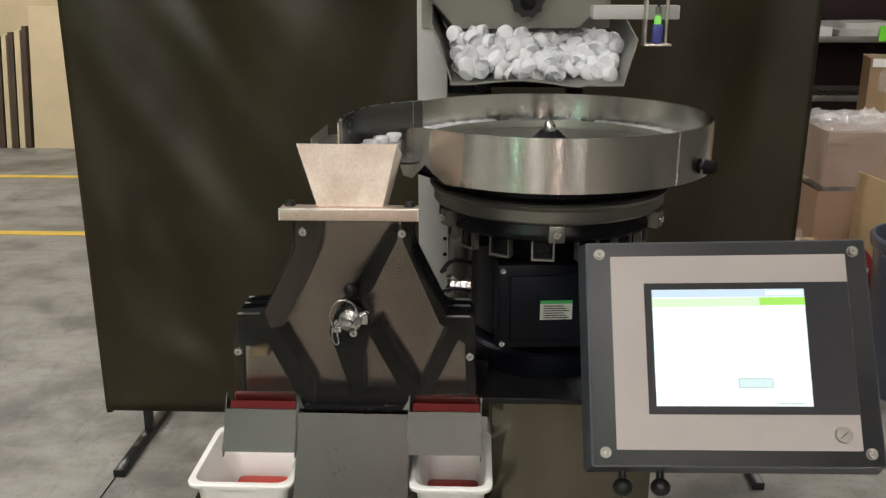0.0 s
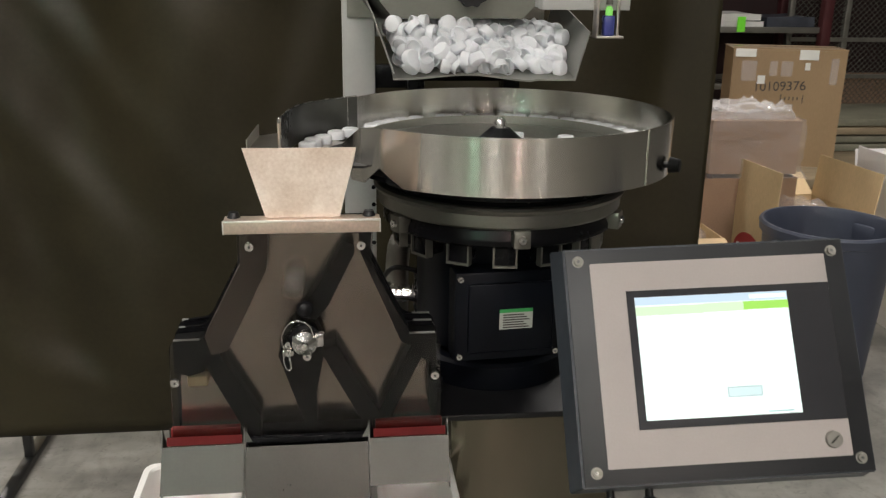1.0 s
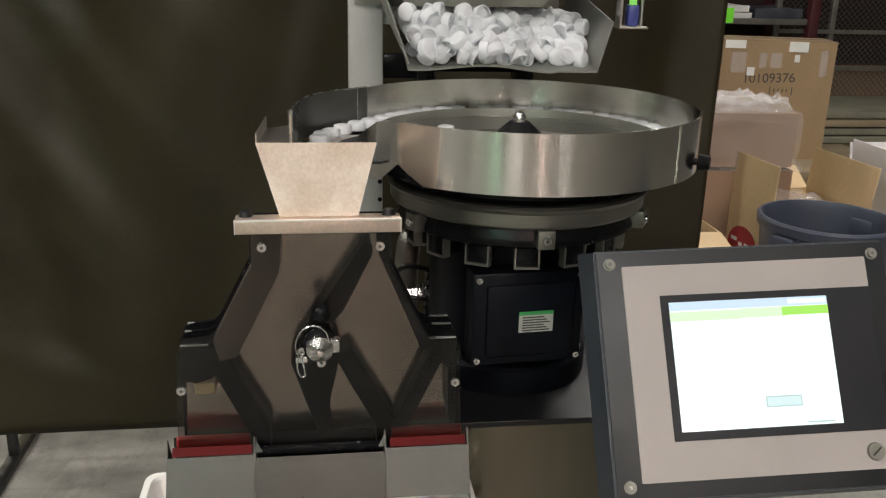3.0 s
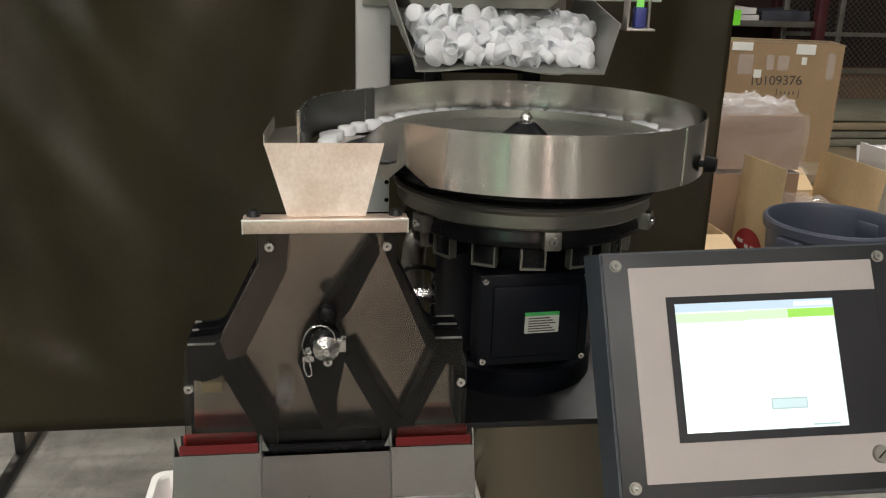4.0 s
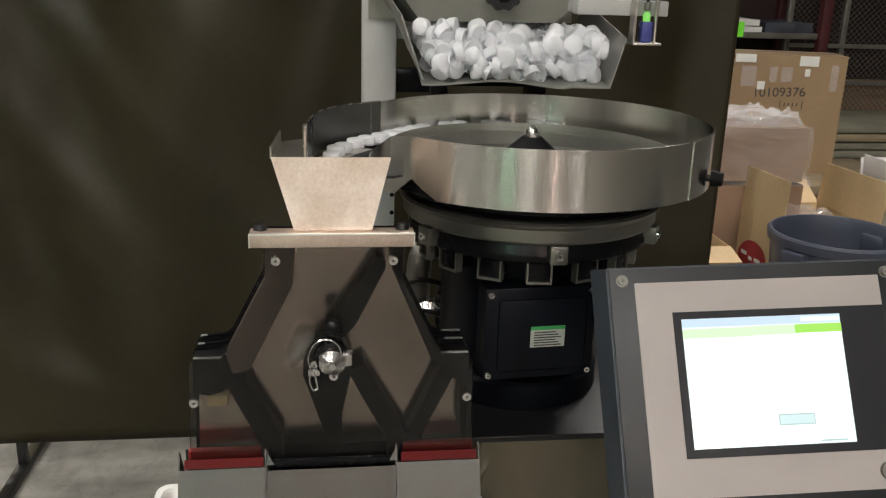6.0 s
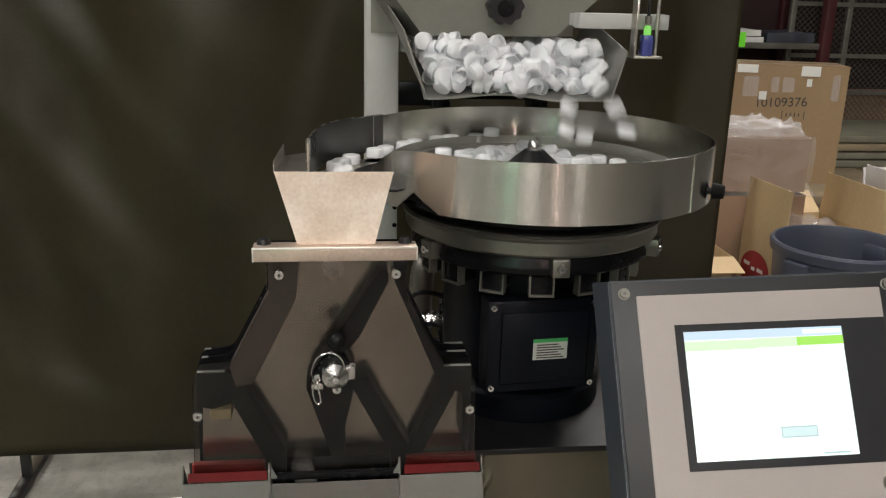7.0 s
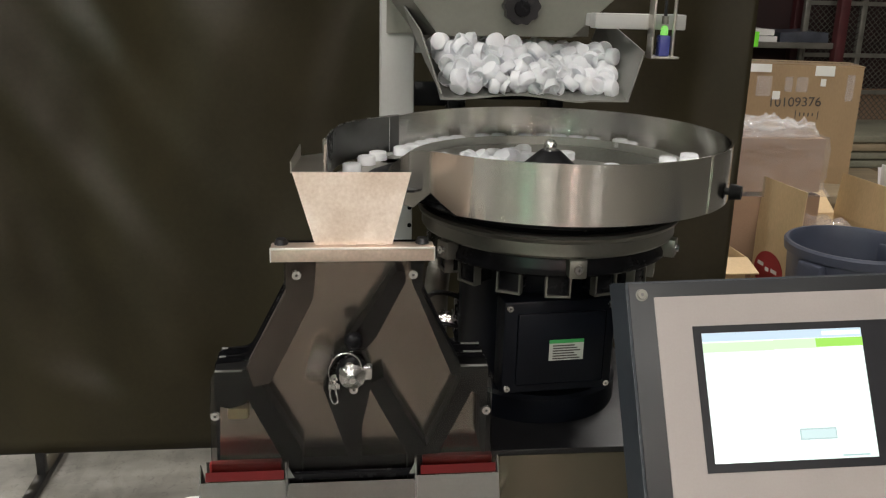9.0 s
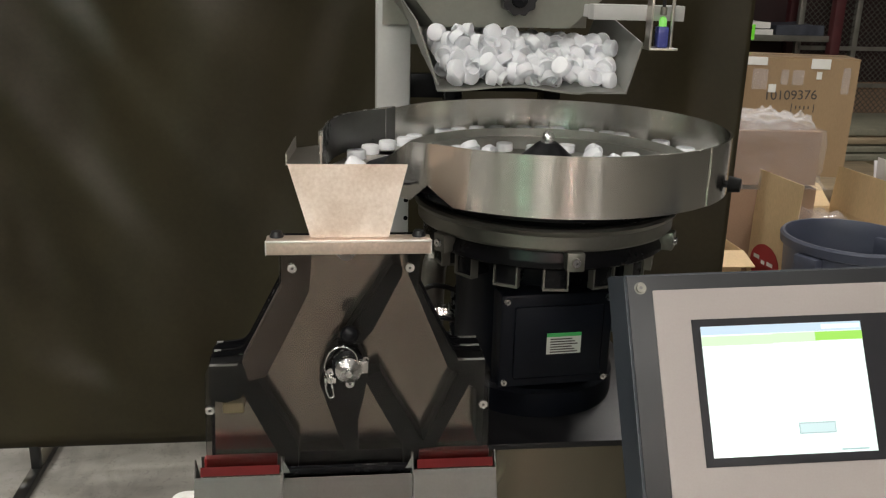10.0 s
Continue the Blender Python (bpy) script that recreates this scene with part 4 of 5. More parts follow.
    # Black sheet stands in for the dark gap between track and nose.
    part("outlet_dark_sheet", prism(B(), [(-0.115, 1.76), (-0.06, 1.72), (-0.05, 1.60), (-0.11, 1.525), (-0.215, 1.53), (-0.200, 1.60), (-0.165, 1.69)], 1.3955, 1.399, "z"), BLACK_SATIN, t, "flat black sheet for the dark gap at the outlet")
    part("seam_strip", lathe(B(), CX, CY, [(R + 0.0012, 1.371), (R + 0.003, 1.371), (R + 0.003, 1.4625), (R + 0.0012, 1.4625)], 20, 311, 345), STEEL, t)
    ka = radians(-33)
    kd = Vector((math.cos(ka), math.sin(ka), 0))
    kp = Vector((CX, CY, 1.392)) + kd * 0.300
    part("knob_stem", cyl(B(), kp, kp + kd * 0.024, 0.006), BLACK_SATIN, t)
    part("knob", cyl(B(), kp + kd * 0.008, kp + kd * 0.026, 0.014, 0.011, 12), MATT_BLACK, t, "black plastic clamp knob")
    part("track_lip", lathe(B(), CX, CY, [(0.2495, 1.391), (0.2515, 1.391), (0.2515, 1.4105), (0.2495, 1.4105)], 80, -14, 160), DISC_STEEL, t, "low steel lip along the track")
    part("inner_wall", lathe(B(), CX, CY, [(0.236, 1.395), (0.238, 1.395), (0.225, 1.372), (0.223, 1.372)], 96), DISC_STEEL, t)
    # turning disc and hub (their poses are in the feeder's own space)
    d = part("disc", lathe(B(), CX, CY, [(0.0001, 1.386), (0.05, 1.386), (0.222, 1.373), (0.222, 1.369), (0.0001, 1.369)], 96), DISC_STEEL, t, "turning stainless disc")
    part("hub_cone", lathe(B(), CX, CY, [(0.0001, 1.385), (0.062, 1.386), (0.058, 1.392), (0.017, 1.428), (0.0001, 1.429)], 40), BLACK_SATIN, d, "black plastic hub cone")
    part("hub_nut", lathe(B(), CX, CY, [(0.0001, 1.428), (0.0115, 1.428), (0.0115, 1.436), (0.0085, 1.443), (0.004, 1.447), (0.0001, 1.448)], 24), CHROME, d, "domed bright nut")
    return d


def column_and_hopper():
    t = thing("support_column", (-0.10, 2.125, 0), "pale grey square steel column", "column")
    part("column_tube", box(B(), -0.136, -0.066, 2.09, 2.16, 0.012, 2.3, 0.004), POST, t)
    part("base_plate", box(B(), -0.2, 0.0, 2.02, 2.23, 0, 0.012, 0.002), POST, t)
    for z in (1.02, 1.06, 1.10, 1.14, 1.19, 1.23, 1.27):
        part("hole", cyl(B(), (-0.072, 2.0895, z), (-0.072, 2.0885, z), 0.005, None, 12), BLACK, t, "dark drilled hole")
    part("slot", box(B(), -0.119, -0.100, 2.0885, 2.0895, 1.672, 1.72), BLACK, t, "dark slot")
    part("knob_bolt", cyl(B(), (-0.136, 2.12, 1.695), (-0.16, 2.12, 1.695), 0.006, 0.008, 12), CHROME, t)
    part("beam", box(B(), -0.066, 0.12, 2.10, 2.15, 1.56, 1.62, 0.003), POST, t)
    # bulk hopper with its vibrating pan
    t = thing("bulk_hopper", (0.1, 1.95, 1.5), "grey sheet steel bulk hopper with a flared feed pan", "hopper")
    bm = B()
    quad_slab(bm, [(-0.039, 1.85, 1.611), (0.202, 1.85, 1.613), (0.275, 1.835, 1.685), (-0.095, 1.835, 1.680)], 0.003)
    quad_slab(bm, [(-0.095, 1.835, 1.680), (0.275, 1.835, 1.685), (0.275, 1.835, 2.1), (-0.095, 1.835, 2.1)], 0.003)
    part("hopper_front", bm, HOPPER_PAINT, t, "grey-green front sheet")
    bm = B()
    quad_slab(bm, [(-0.039, 1.85, 1.611), (-0.095, 1.835, 1.680), (-0.125, 2.10, 1.68), (-0.065, 2.10, 1.60)], 0.003)
    quad_slab(bm, [(-0.095, 1.835, 1.680), (-0.095, 1.835, 2.1), (-0.125, 2.085, 2.1), (-0.125, 2.085, 1.68)], 0.003)
    part("hopper_side", bm, HOPPER_PAINT, t)
    bm = B()
    quad_slab(bm, [(0.202, 1.85, 1.613), (0.225, 2.10, 1.60), (0.30, 2.10, 1.69), (0.275, 1.835, 1.685)], 0.003)
    quad_slab(bm, [(0.275, 1.835, 1.685), (0.30, 2.085, 1.69), (0.30, 2.085, 2.1), (0.275, 1.835, 2.1)], 0.003)
    part("hopper_side", bm, HOPPER_PAINT, t)
    part("hopper_back", box(B(), -0.125, 0.30, 2.085, 2.088, 1.6, 2.1), HOPPER_PAINT, t)
    # fluted hand knob
    bm = B()
    star = [(0.099 + (0.0315 + 0.0018 * math.cos(10 * a)) * math.cos(a), 1.666 + (0.0315 + 0.0018 * math.cos(10 * a)) * math.sin(a)) for a in [2 * math.pi * k / 80 for k in range(80)]]
    prism(bm, star, 1.800, 1.826)
    kn = part("hand_knob", bm, BLACK_SATIN, t, "black fluted hand knob")
    part("knob_boss", cyl(B(), (0.099, 1.794, 1.662), (0.099, 1.80, 1.662), 0.013, 0.015), BLACK, kn)
    part("knob_stem", cyl(B(), (0.099, 1.825, 1.666), (0.099, 1.85, 1.666), 0.012), CHROME, kn)
    # feed pan
    bm = B()
    fl, fr = (-0.050, 1.735, 1.520), (0.283, 1.735, 1.510)
    bl, br = (-0.050, 2.05, 1.552), (0.283, 2.05, 1.545)
    # the floor sheet is dented along its front edge
    ridge = [(x, 1.5165 - 0.030 * max(0, x - 0.10) ** 1.0 + 0.0042 * math.cos((x - 0.085) * 26) * (1 if x < 0.21 else 0.3)) for x in [-0.050 + 0.333 * k / 24 for k in range(25)]]
    rows_ = []
    for y, w in ((1.735, 1.0), (1.80, 0.6), (1.88, 0.2), (2.05, 0.0)):
        rows_.append([bm.verts.new((x, y, z * w + (1.551 - 0.02 * (x + 0.05)) * (1 - w))) for x, z in ridge])
    low = [[bm.verts.new(v.co - Vector((0, 0, 0.003))) for v in r] for r in rows_]
    for g in (rows_, low):
        for p, q in zip(g, g[1:]):
            for k in range(24):
                bm.faces.new((p[k], p[k + 1], q[k + 1], q[k]))
    for k in range(24):
        bm.faces.new((rows_[0][k], rows_[0][k + 1], low[0][k + 1], low[0][k]))
    part("pan_floor", bm, PAN, t, "dented grey pan floor")
    part("pan_side", quad_slab(B(), [fl, bl, (-0.10, 2.05, 1.665), (-0.088, 1.735, 1.625)], 0.003), PAN, t)
    part("pan_side", quad_slab(B(), [fr, (0.306, 1.735, 1.595), (0.318, 2.05, 1.645), br], 0.003), PAN, t)
    part("pan_hanger", box(B(), 0.00, 0.035, 2.025, 2.09, 1.40, 1.548, 0.003), BLACK, t)
    part("pan_hanger", box(B(), 0.205, 0.24, 2.025, 2.09, 1.40, 1.544, 0.003), BLACK, t)
    part("drive_bar", box(B(), 0.035, 0.205, 2.055, 2.085, 1.47, 1.52, 0.004), BLACK, t)
    part("drive_tie", box(B(), -0.07, 0.03, 2.10, 2.13, 1.45, 1.50, 0.002), BLACK, t)
    # level sensor on its bar
    t = thing("level_sensor", (0.30, 1.77, 1.64), "blue optical level sensor with a lit green lamp", "sensor")
    part("bar", box(B(), 0.222, 0.386, 1.765, 1.80, 1.632, 1.658, 0.002), POST, t, "pale grey square bar")
    part("bar_tie", box(B(), 0.225, 0.255, 1.80, 1.93, 1.634, 1.656, 0.002), POST, t)
    part("bracket", box(B(), 0.317, 0.321, 1.738, 1.765, 1.586, 1.70, 0.001), STEEL_FLAT, t)
    part("bracket_foot", box(B(), 0.317, 0.368, 1.735, 1.775, 1.584, 1.588, 0.001), STEEL_FLAT, t)
    part("rod", cyl(B(), (0.359, 1.75, 1.588), (0.359, 1.75, 1.70), 0.003), STEEL_FLAT, t)
    body = part("sensor_body", box(B(), 0.332, 0.351, 1.738, 1.762, 1.588, 1.624, 0.003), BLUE_SENSOR, t, "deep blue sensor body")
    part("signal_lamp", lathe(B(), 0.342, 1.75, [(0.0001, 1.624), (0.0065, 1.624), (0.0065, 1.634), (0.005, 1.639), (0.0001, 1.641)], 20), GREEN_LED, body, "glowing green lamp")
    part("plug", cyl(B(), (0.342, 1.75, 1.643), (0.342, 1.75, 1.656), 0.006), CAST, body)
    part("cable", tube(B(), [(0.342, 1.75, 1.655), (0.343, 1.755, 1.70), (0.36, 1.80, 1.78), (0.30, 1.95, 1.9)], 0.003), BLACK_SATIN, body)


def outline(x, g=0.0, foot=0.980):
    return [(-0.302 + g, 1.327), (-0.303 + g, 1.272), (-0.361 + g, 1.160), (-0.412 + g, 1.1545), (-0.417 + g, foot),
            (0.006 - g, foot), (0.002 - g, 1.152), (-0.050 - g, 1.158), (-0.104 - g, 1.272), (-0.101 - g, 1.327)]


def diverter():
    t = thing("cap_diverter", (-0.207, 1.5, 0.9), "three-way cap diverter with a smoked clear front and stainless chutes", "diverter")
    rad = [0, 0.01, 0.012, 0.016, 0, 0, 0.016, 0.012, 0.01, 0]
    part("front_window", prism(B(), round_poly(outline(0), rad), 1.415, 1.421), ACRYLIC, t, "smoked clear acrylic front", smooth=False)
    part("middle_plate", prism(B(), round_poly(outline(0, 0.0, 0.93), rad), 1.468, 1.474), BLACK, t, "black middle plate", smooth=False)
    part("back_block", box(B(), -0.30, -0.11, 1.506, 1.56, 0.99, 1.30, 0.004), BLACK, t, "black rear housing")
    # Pale strips put the highlight along the shoulder edges into the colour.
    for y0, y1 in ((1.415, 1.421), (1.468, 1.474), (1.500, 1.506)):
        for xa, xb in ((-0.405, -0.366), (-0.046, -0.006)):
            part("plate_edge", box(B(), xa, xb, y0, y1, 1.1552, 1.1563), EDGE_HIGHLIGHT, t, "pale strip for the highlight along a plate edge", smooth=False)
    part("rear_plate", prism(B(), round_poly(outline(0), rad), 1.500, 1.506), BLACK, t, "black rear plate", smooth=False)
    for x, z in ((-0.40, 1.07), (-0.008, 1.07), (-0.295, 1.29), (-0.11, 1.29)):
        part("spacer", cyl(B(), (x, 1.474, z), (x, 1.500, z), 0.007), BLACK, t)
    inner = [(-0.296, 1.325), (-0.297, 1.27), (-0.356, 1.155), (-0.404, 1.135), (-0.410, 0.986), (-0.002, 0.986), (-0.004, 1.135),
             (-0.056, 1.155), (-0.110, 1.27), (-0.107, 1.325)]
    part("liner", prism(B(), inner, 1.462, 1.468), PERF, t, "perforated stainless liner", smooth=False)

    def wall(name, poly, y0=1.4215, y1=1.462, m=MATT_BLACK, label=""):
        return part(name, prism(B(), poly, y0, y1), m, t, label, smooth=False)

    wall("channel_wall", [(-0.300, 1.325), (-0.301, 1.270), (-0.360, 1.156), (-0.352, 1.125), (-0.327, 1.131), (-0.296, 1.193), (-0.262, 1.262), (-0.257, 1.325)], 1.428, m=WALL_SATIN)
    wall("channel_wall", [(-0.103, 1.325), (-0.123, 1.325), (-0.120, 1.285), (-0.058, 1.137), (-0.044, 1.130), (-0.046, 1.156), (-0.106, 1.270)], 1.428)
    wall("shoulder_block", [(-0.408, 1.148), (-0.362, 1.152), (-0.345, 1.122), (-0.366, 1.096), (-0.387, 1.090), (-0.410, 1.095)], 1.43)
    wall("shoulder_block", [(-0.002, 1.148), (-0.048, 1.152), (-0.040, 1.118), (-0.014, 1.10), (-0.012, 1.02), (-0.002, 0.99)], 1.43)
    wall("divider", [(-0.368, 1.118), (-0.342, 1.130), (-0.282, 1.015), (-0.284, 0.960), (-0.310, 0.960), (-0.308, 0.992)], 1.430, label="black divider blade")
    wall("divider", [(-0.018, 1.124), (-0.043, 1.128), (-0.098, 1.005), (-0.100, 0.960), (-0.080, 0.960), (-0.072, 1.01)], 1.430, label="black divider blade")
    wall("divider", [(-0.250, 1.120), (-0.240, 1.150), (-0.222, 1.174), (-0.192, 1.174), (-0.177, 1.140), (-0.183, 1.100), (-0.193, 1.055), (-0.192, 1.000), (-0.202, 0.984), (-0.212, 1.000)], 1.428, label="black tapered divider")
    wall("divider", [(-0.184, 1.124), (-0.160, 1.136), (-0.132, 1.082), (-0.092, 1.013), (-0.100, 0.960), (-0.122, 0.960), (-0.123, 1.005), (-0.163, 1.082)], 1.428, label="black divider blade")
    part("gate", prism(B(), round_poly([(-0.143, 1.304), (-0.130, 1.301), (-0.129, 1.287), (-0.172, 1.200), (-0.190, 1.180), (-0.217, 1.186)], 0.003), 1.425, 1.461), MATT_BLACK, t, "black swinging gate flap", smooth=False)
    part("foam_piece", box(B(), -0.393, -0.362, 1.44, 1.461, 1.066, 1.084, 0.003), CREAM, t, "pale cream block")
    part("gate_knob", ball(B(), (-0.205, 1.403, 1.205), 0.0140, 1, 0.85, 1), BLACK, t, "glossy black knob")
    # pull pin with its lanyard
    pin = part("pull_pin", cyl(cyl(B(), (-0.207, 1.390, 1.155), (-0.207, 1.415, 1.155), 0.0195, None, 14), (-0.207, 1.3895, 1.155), (-0.207, 1.381, 1.155), 0.0192, 0.006, 14), CHROME, t, "faceted bright steel pin head", smooth=False)
    part("pin_boss", cyl(B(), (-0.207, 1.381, 1.155), (-0.207, 1.376, 1.155), 0.0065, 0.005, 14), CHROME, pin)
    part("pin_collar", cyl(B(), (-0.207, 1.4152, 1.155), (-0.207, 1.405, 1.155), 0.024, None, 24), BLACK, pin)
    arc = [(-0.193, 1.388, 1.166), (-0.199, 1.386, 1.185), (-0.214, 1.385, 1.194), (-0.231, 1.386, 1.188), (-0.2405, 1.389, 1.168), (-0.240, 1.395, 1.150), (-0.235, 1.40, 1.138)]
    part("lanyard", tube(B(), arc, 0.0011, 6, 6), CHROME, pin, "thin steel lanyard wire")
    loop = [(-0.236, 1.402, 1.140), (-0.240, 1.399, 1.125), (-0.235, 1.398, 1.110), (-0.229, 1.398, 1.112), (-0.231, 1.399, 1.128), (-0.234, 1.402, 1.140)]
    part("split_ring", tube(B(), loop, 0.0011, 6, 6), CHROME, pin, "small bright wire ring")
    part("lug", box(B(), -0.242, -0.225, 1.405, 1.414, 1.128, 1.137, 0.001), CHROME, pin)
    part("side_clip", box(B(), -0.192, -0.178, 1.400, 1.414, 1.144, 1.166, 0.003), CHROME, pin)
    screw(t, -0.205, 1.415, 1.124, 0.0075)
    screw(t, -0.233, 1.415, 1.142, 0.0058)
    for x, z in ((-0.2845, 1.303), (-0.1195, 1.302), (-0.407, 1.087), (-0.0055, 1.084)):
        screw(t, x, 1.415, z, 0.0075)
    # lid plate and funnel
    lid = part("lid", box(B(), -0.319, -0.091, 1.396, 1.428, 1.327, 1.347, 0.002), LID, t, "bare satin steel lid tray")
    # Paler strips carry the highlight on the lid's folded edges.
    part("lid_edge", box(B(), -0.3195, -0.0905, 1.3940, 1.3975, 1.3450, 1.3482, 0.0008), FOLD_HIGHLIGHT, lid, "folded edge, paler for its highlight")
    for x in (-0.3195, -0.0925):
        part("lid_edge", box(B(), x, x + 0.002, 1.3945, 1.3968, 1.3275, 1.3455, 0.0006), FOLD_HIGHLIGHT, lid, "folded edge, paler for its highlight")
    for x in (-0.305, -0.107):
        kn = part("lid_knob", cyl(B(), (x, 1.420, 1.347), (x, 1.420, 1.355), 0.010, 0.007, 14), BLACK_SATIN, lid, "small black knob")
    top = [(-0.287, 1.405), (-0.125, 1.405), (-0.125, 1.505), (-0.287, 1.505)]
    bot = [(-0.258, 1.408), (-0.150, 1.408), (-0.150, 1.49), (-0.258, 1.49)]
    for i, nm in enumerate(("funnel_front", "funnel_side", "funnel_back", "funnel_side")):
        j = (i + 1) % 4
        zt = (1.452, 1.452, 1.418, 1.418)
        zb = (1.349, 1.349, 1.330, 1.330)
        part(nm, quad_slab(B(), [(*bot[i], zb[i]), (*bot[j], zb[j]), (*top[j], zt[j]), (*top[i], zt[i])], -0.002), STEEL_WARM, t, "bare satin steel funnel wall", smooth=False)
    for x in (-0.245, -0.207, -0.165):
        part("weld_tab", box(B(), x - 0.006, x + 0.006, 1.4045, 1.407, 1.3492, 1.3520), STEEL_WARM, t)
    # chutes, in steel darkened for a dark reflection
    for x0, x1, side in ((-0.431, -0.308, -1), (-0.110, 0.014, 1)):
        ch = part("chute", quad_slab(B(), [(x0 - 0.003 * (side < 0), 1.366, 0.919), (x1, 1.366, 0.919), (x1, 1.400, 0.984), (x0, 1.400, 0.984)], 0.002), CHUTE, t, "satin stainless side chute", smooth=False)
        for x in (x0, x1):
            s = 1 if x == x0 else -1
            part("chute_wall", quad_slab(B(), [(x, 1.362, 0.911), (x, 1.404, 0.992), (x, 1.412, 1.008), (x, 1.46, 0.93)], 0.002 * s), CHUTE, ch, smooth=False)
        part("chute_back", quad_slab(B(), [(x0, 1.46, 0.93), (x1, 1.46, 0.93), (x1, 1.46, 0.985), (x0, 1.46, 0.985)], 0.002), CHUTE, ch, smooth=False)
        part("red_lip", box(B(), x0 + 0.010, x1 - 0.006, 1.4215, 1.434, 0.978, 1.003, 0.002), RED, t, "red plastic lip")
        part("red_tongue", quad_slab(B(), [(x0 + 0.006, 1.402, 0.9845), (x1 - 0.002, 1.402, 0.9845), (x1 - 0.002, 1.4105, 0.9950), (x0 + 0.006, 1.4105, 0.9950)], 0.001), RED_DARK, t, "dark red plastic tongue", smooth=False)
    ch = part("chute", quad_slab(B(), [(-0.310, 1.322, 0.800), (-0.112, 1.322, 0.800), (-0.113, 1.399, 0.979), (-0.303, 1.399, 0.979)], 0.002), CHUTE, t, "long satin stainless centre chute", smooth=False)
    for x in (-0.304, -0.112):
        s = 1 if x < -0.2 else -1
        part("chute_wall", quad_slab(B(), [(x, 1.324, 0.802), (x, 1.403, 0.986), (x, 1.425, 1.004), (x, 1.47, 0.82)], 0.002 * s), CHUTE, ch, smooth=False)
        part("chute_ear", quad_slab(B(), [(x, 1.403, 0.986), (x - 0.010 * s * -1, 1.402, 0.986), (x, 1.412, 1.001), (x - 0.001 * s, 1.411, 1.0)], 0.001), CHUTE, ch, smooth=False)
    part("window_ledge", box(B(), -0.304, -0.112, 1.405, 1.4145, 0.980, 0.990, 0.001), BLACK, t)


def trays():
    for x0, x1 in ((-0.490, -0.312), (-0.105, 0.032)):
        z0, z1, y0, y1 = 0.755, 0.872, 1.338, 1.545
        cx, cy = (x0 + x1) / 2, (y0 + y1) / 2
        t = thing("parts_tray", (cx, cy, z0), "white plastic parts tray under a chute", "tray", group="white trays")
        bm = B()

        def ring(in_, z):
            quad = [(x0 + in_, y0 + in_), (x1 - in_, y0 + in_), (x1 - in_, y1 - in_), (x0 + in_, y1 - in_)]
            return [bm.verts.new((x, y, z)) for x, y in round_poly(quad, 0.024, 5)]
        rings = [ring(0.020, z0), ring(0.007, z1 - 0.009), ring(-0.003, z1 - 0.008), ring(-0.004, z1 - 0.002), ring(-0.002, z1), ring(0.007, z1), ring(0.010, z1 - 0.004), ring(0.023, z0 + 0.005)]
        bm.faces.new(rings[0])
        bm.faces.new(rings[-1])
        for a, b in zip(rings, rings[1:]):
            for i in range(len(a)):
                bm.faces.new((a[i], a[(i + 1) % len(a)], b[(i + 1) % len(a)], b[i]))
        part("tray_body", bm, WHITE_BIN, t)
        solid("red_block", box(B(), cx - 0.050, cx + 0.050, 1.465, 1.515, z0 + 0.005, z0 + 0.032, 0.010), RED_BRIGHT, (cx, 1.495, z0 + 0.005), "bright red plastic block lying in the white tray", "block", group="red blocks")


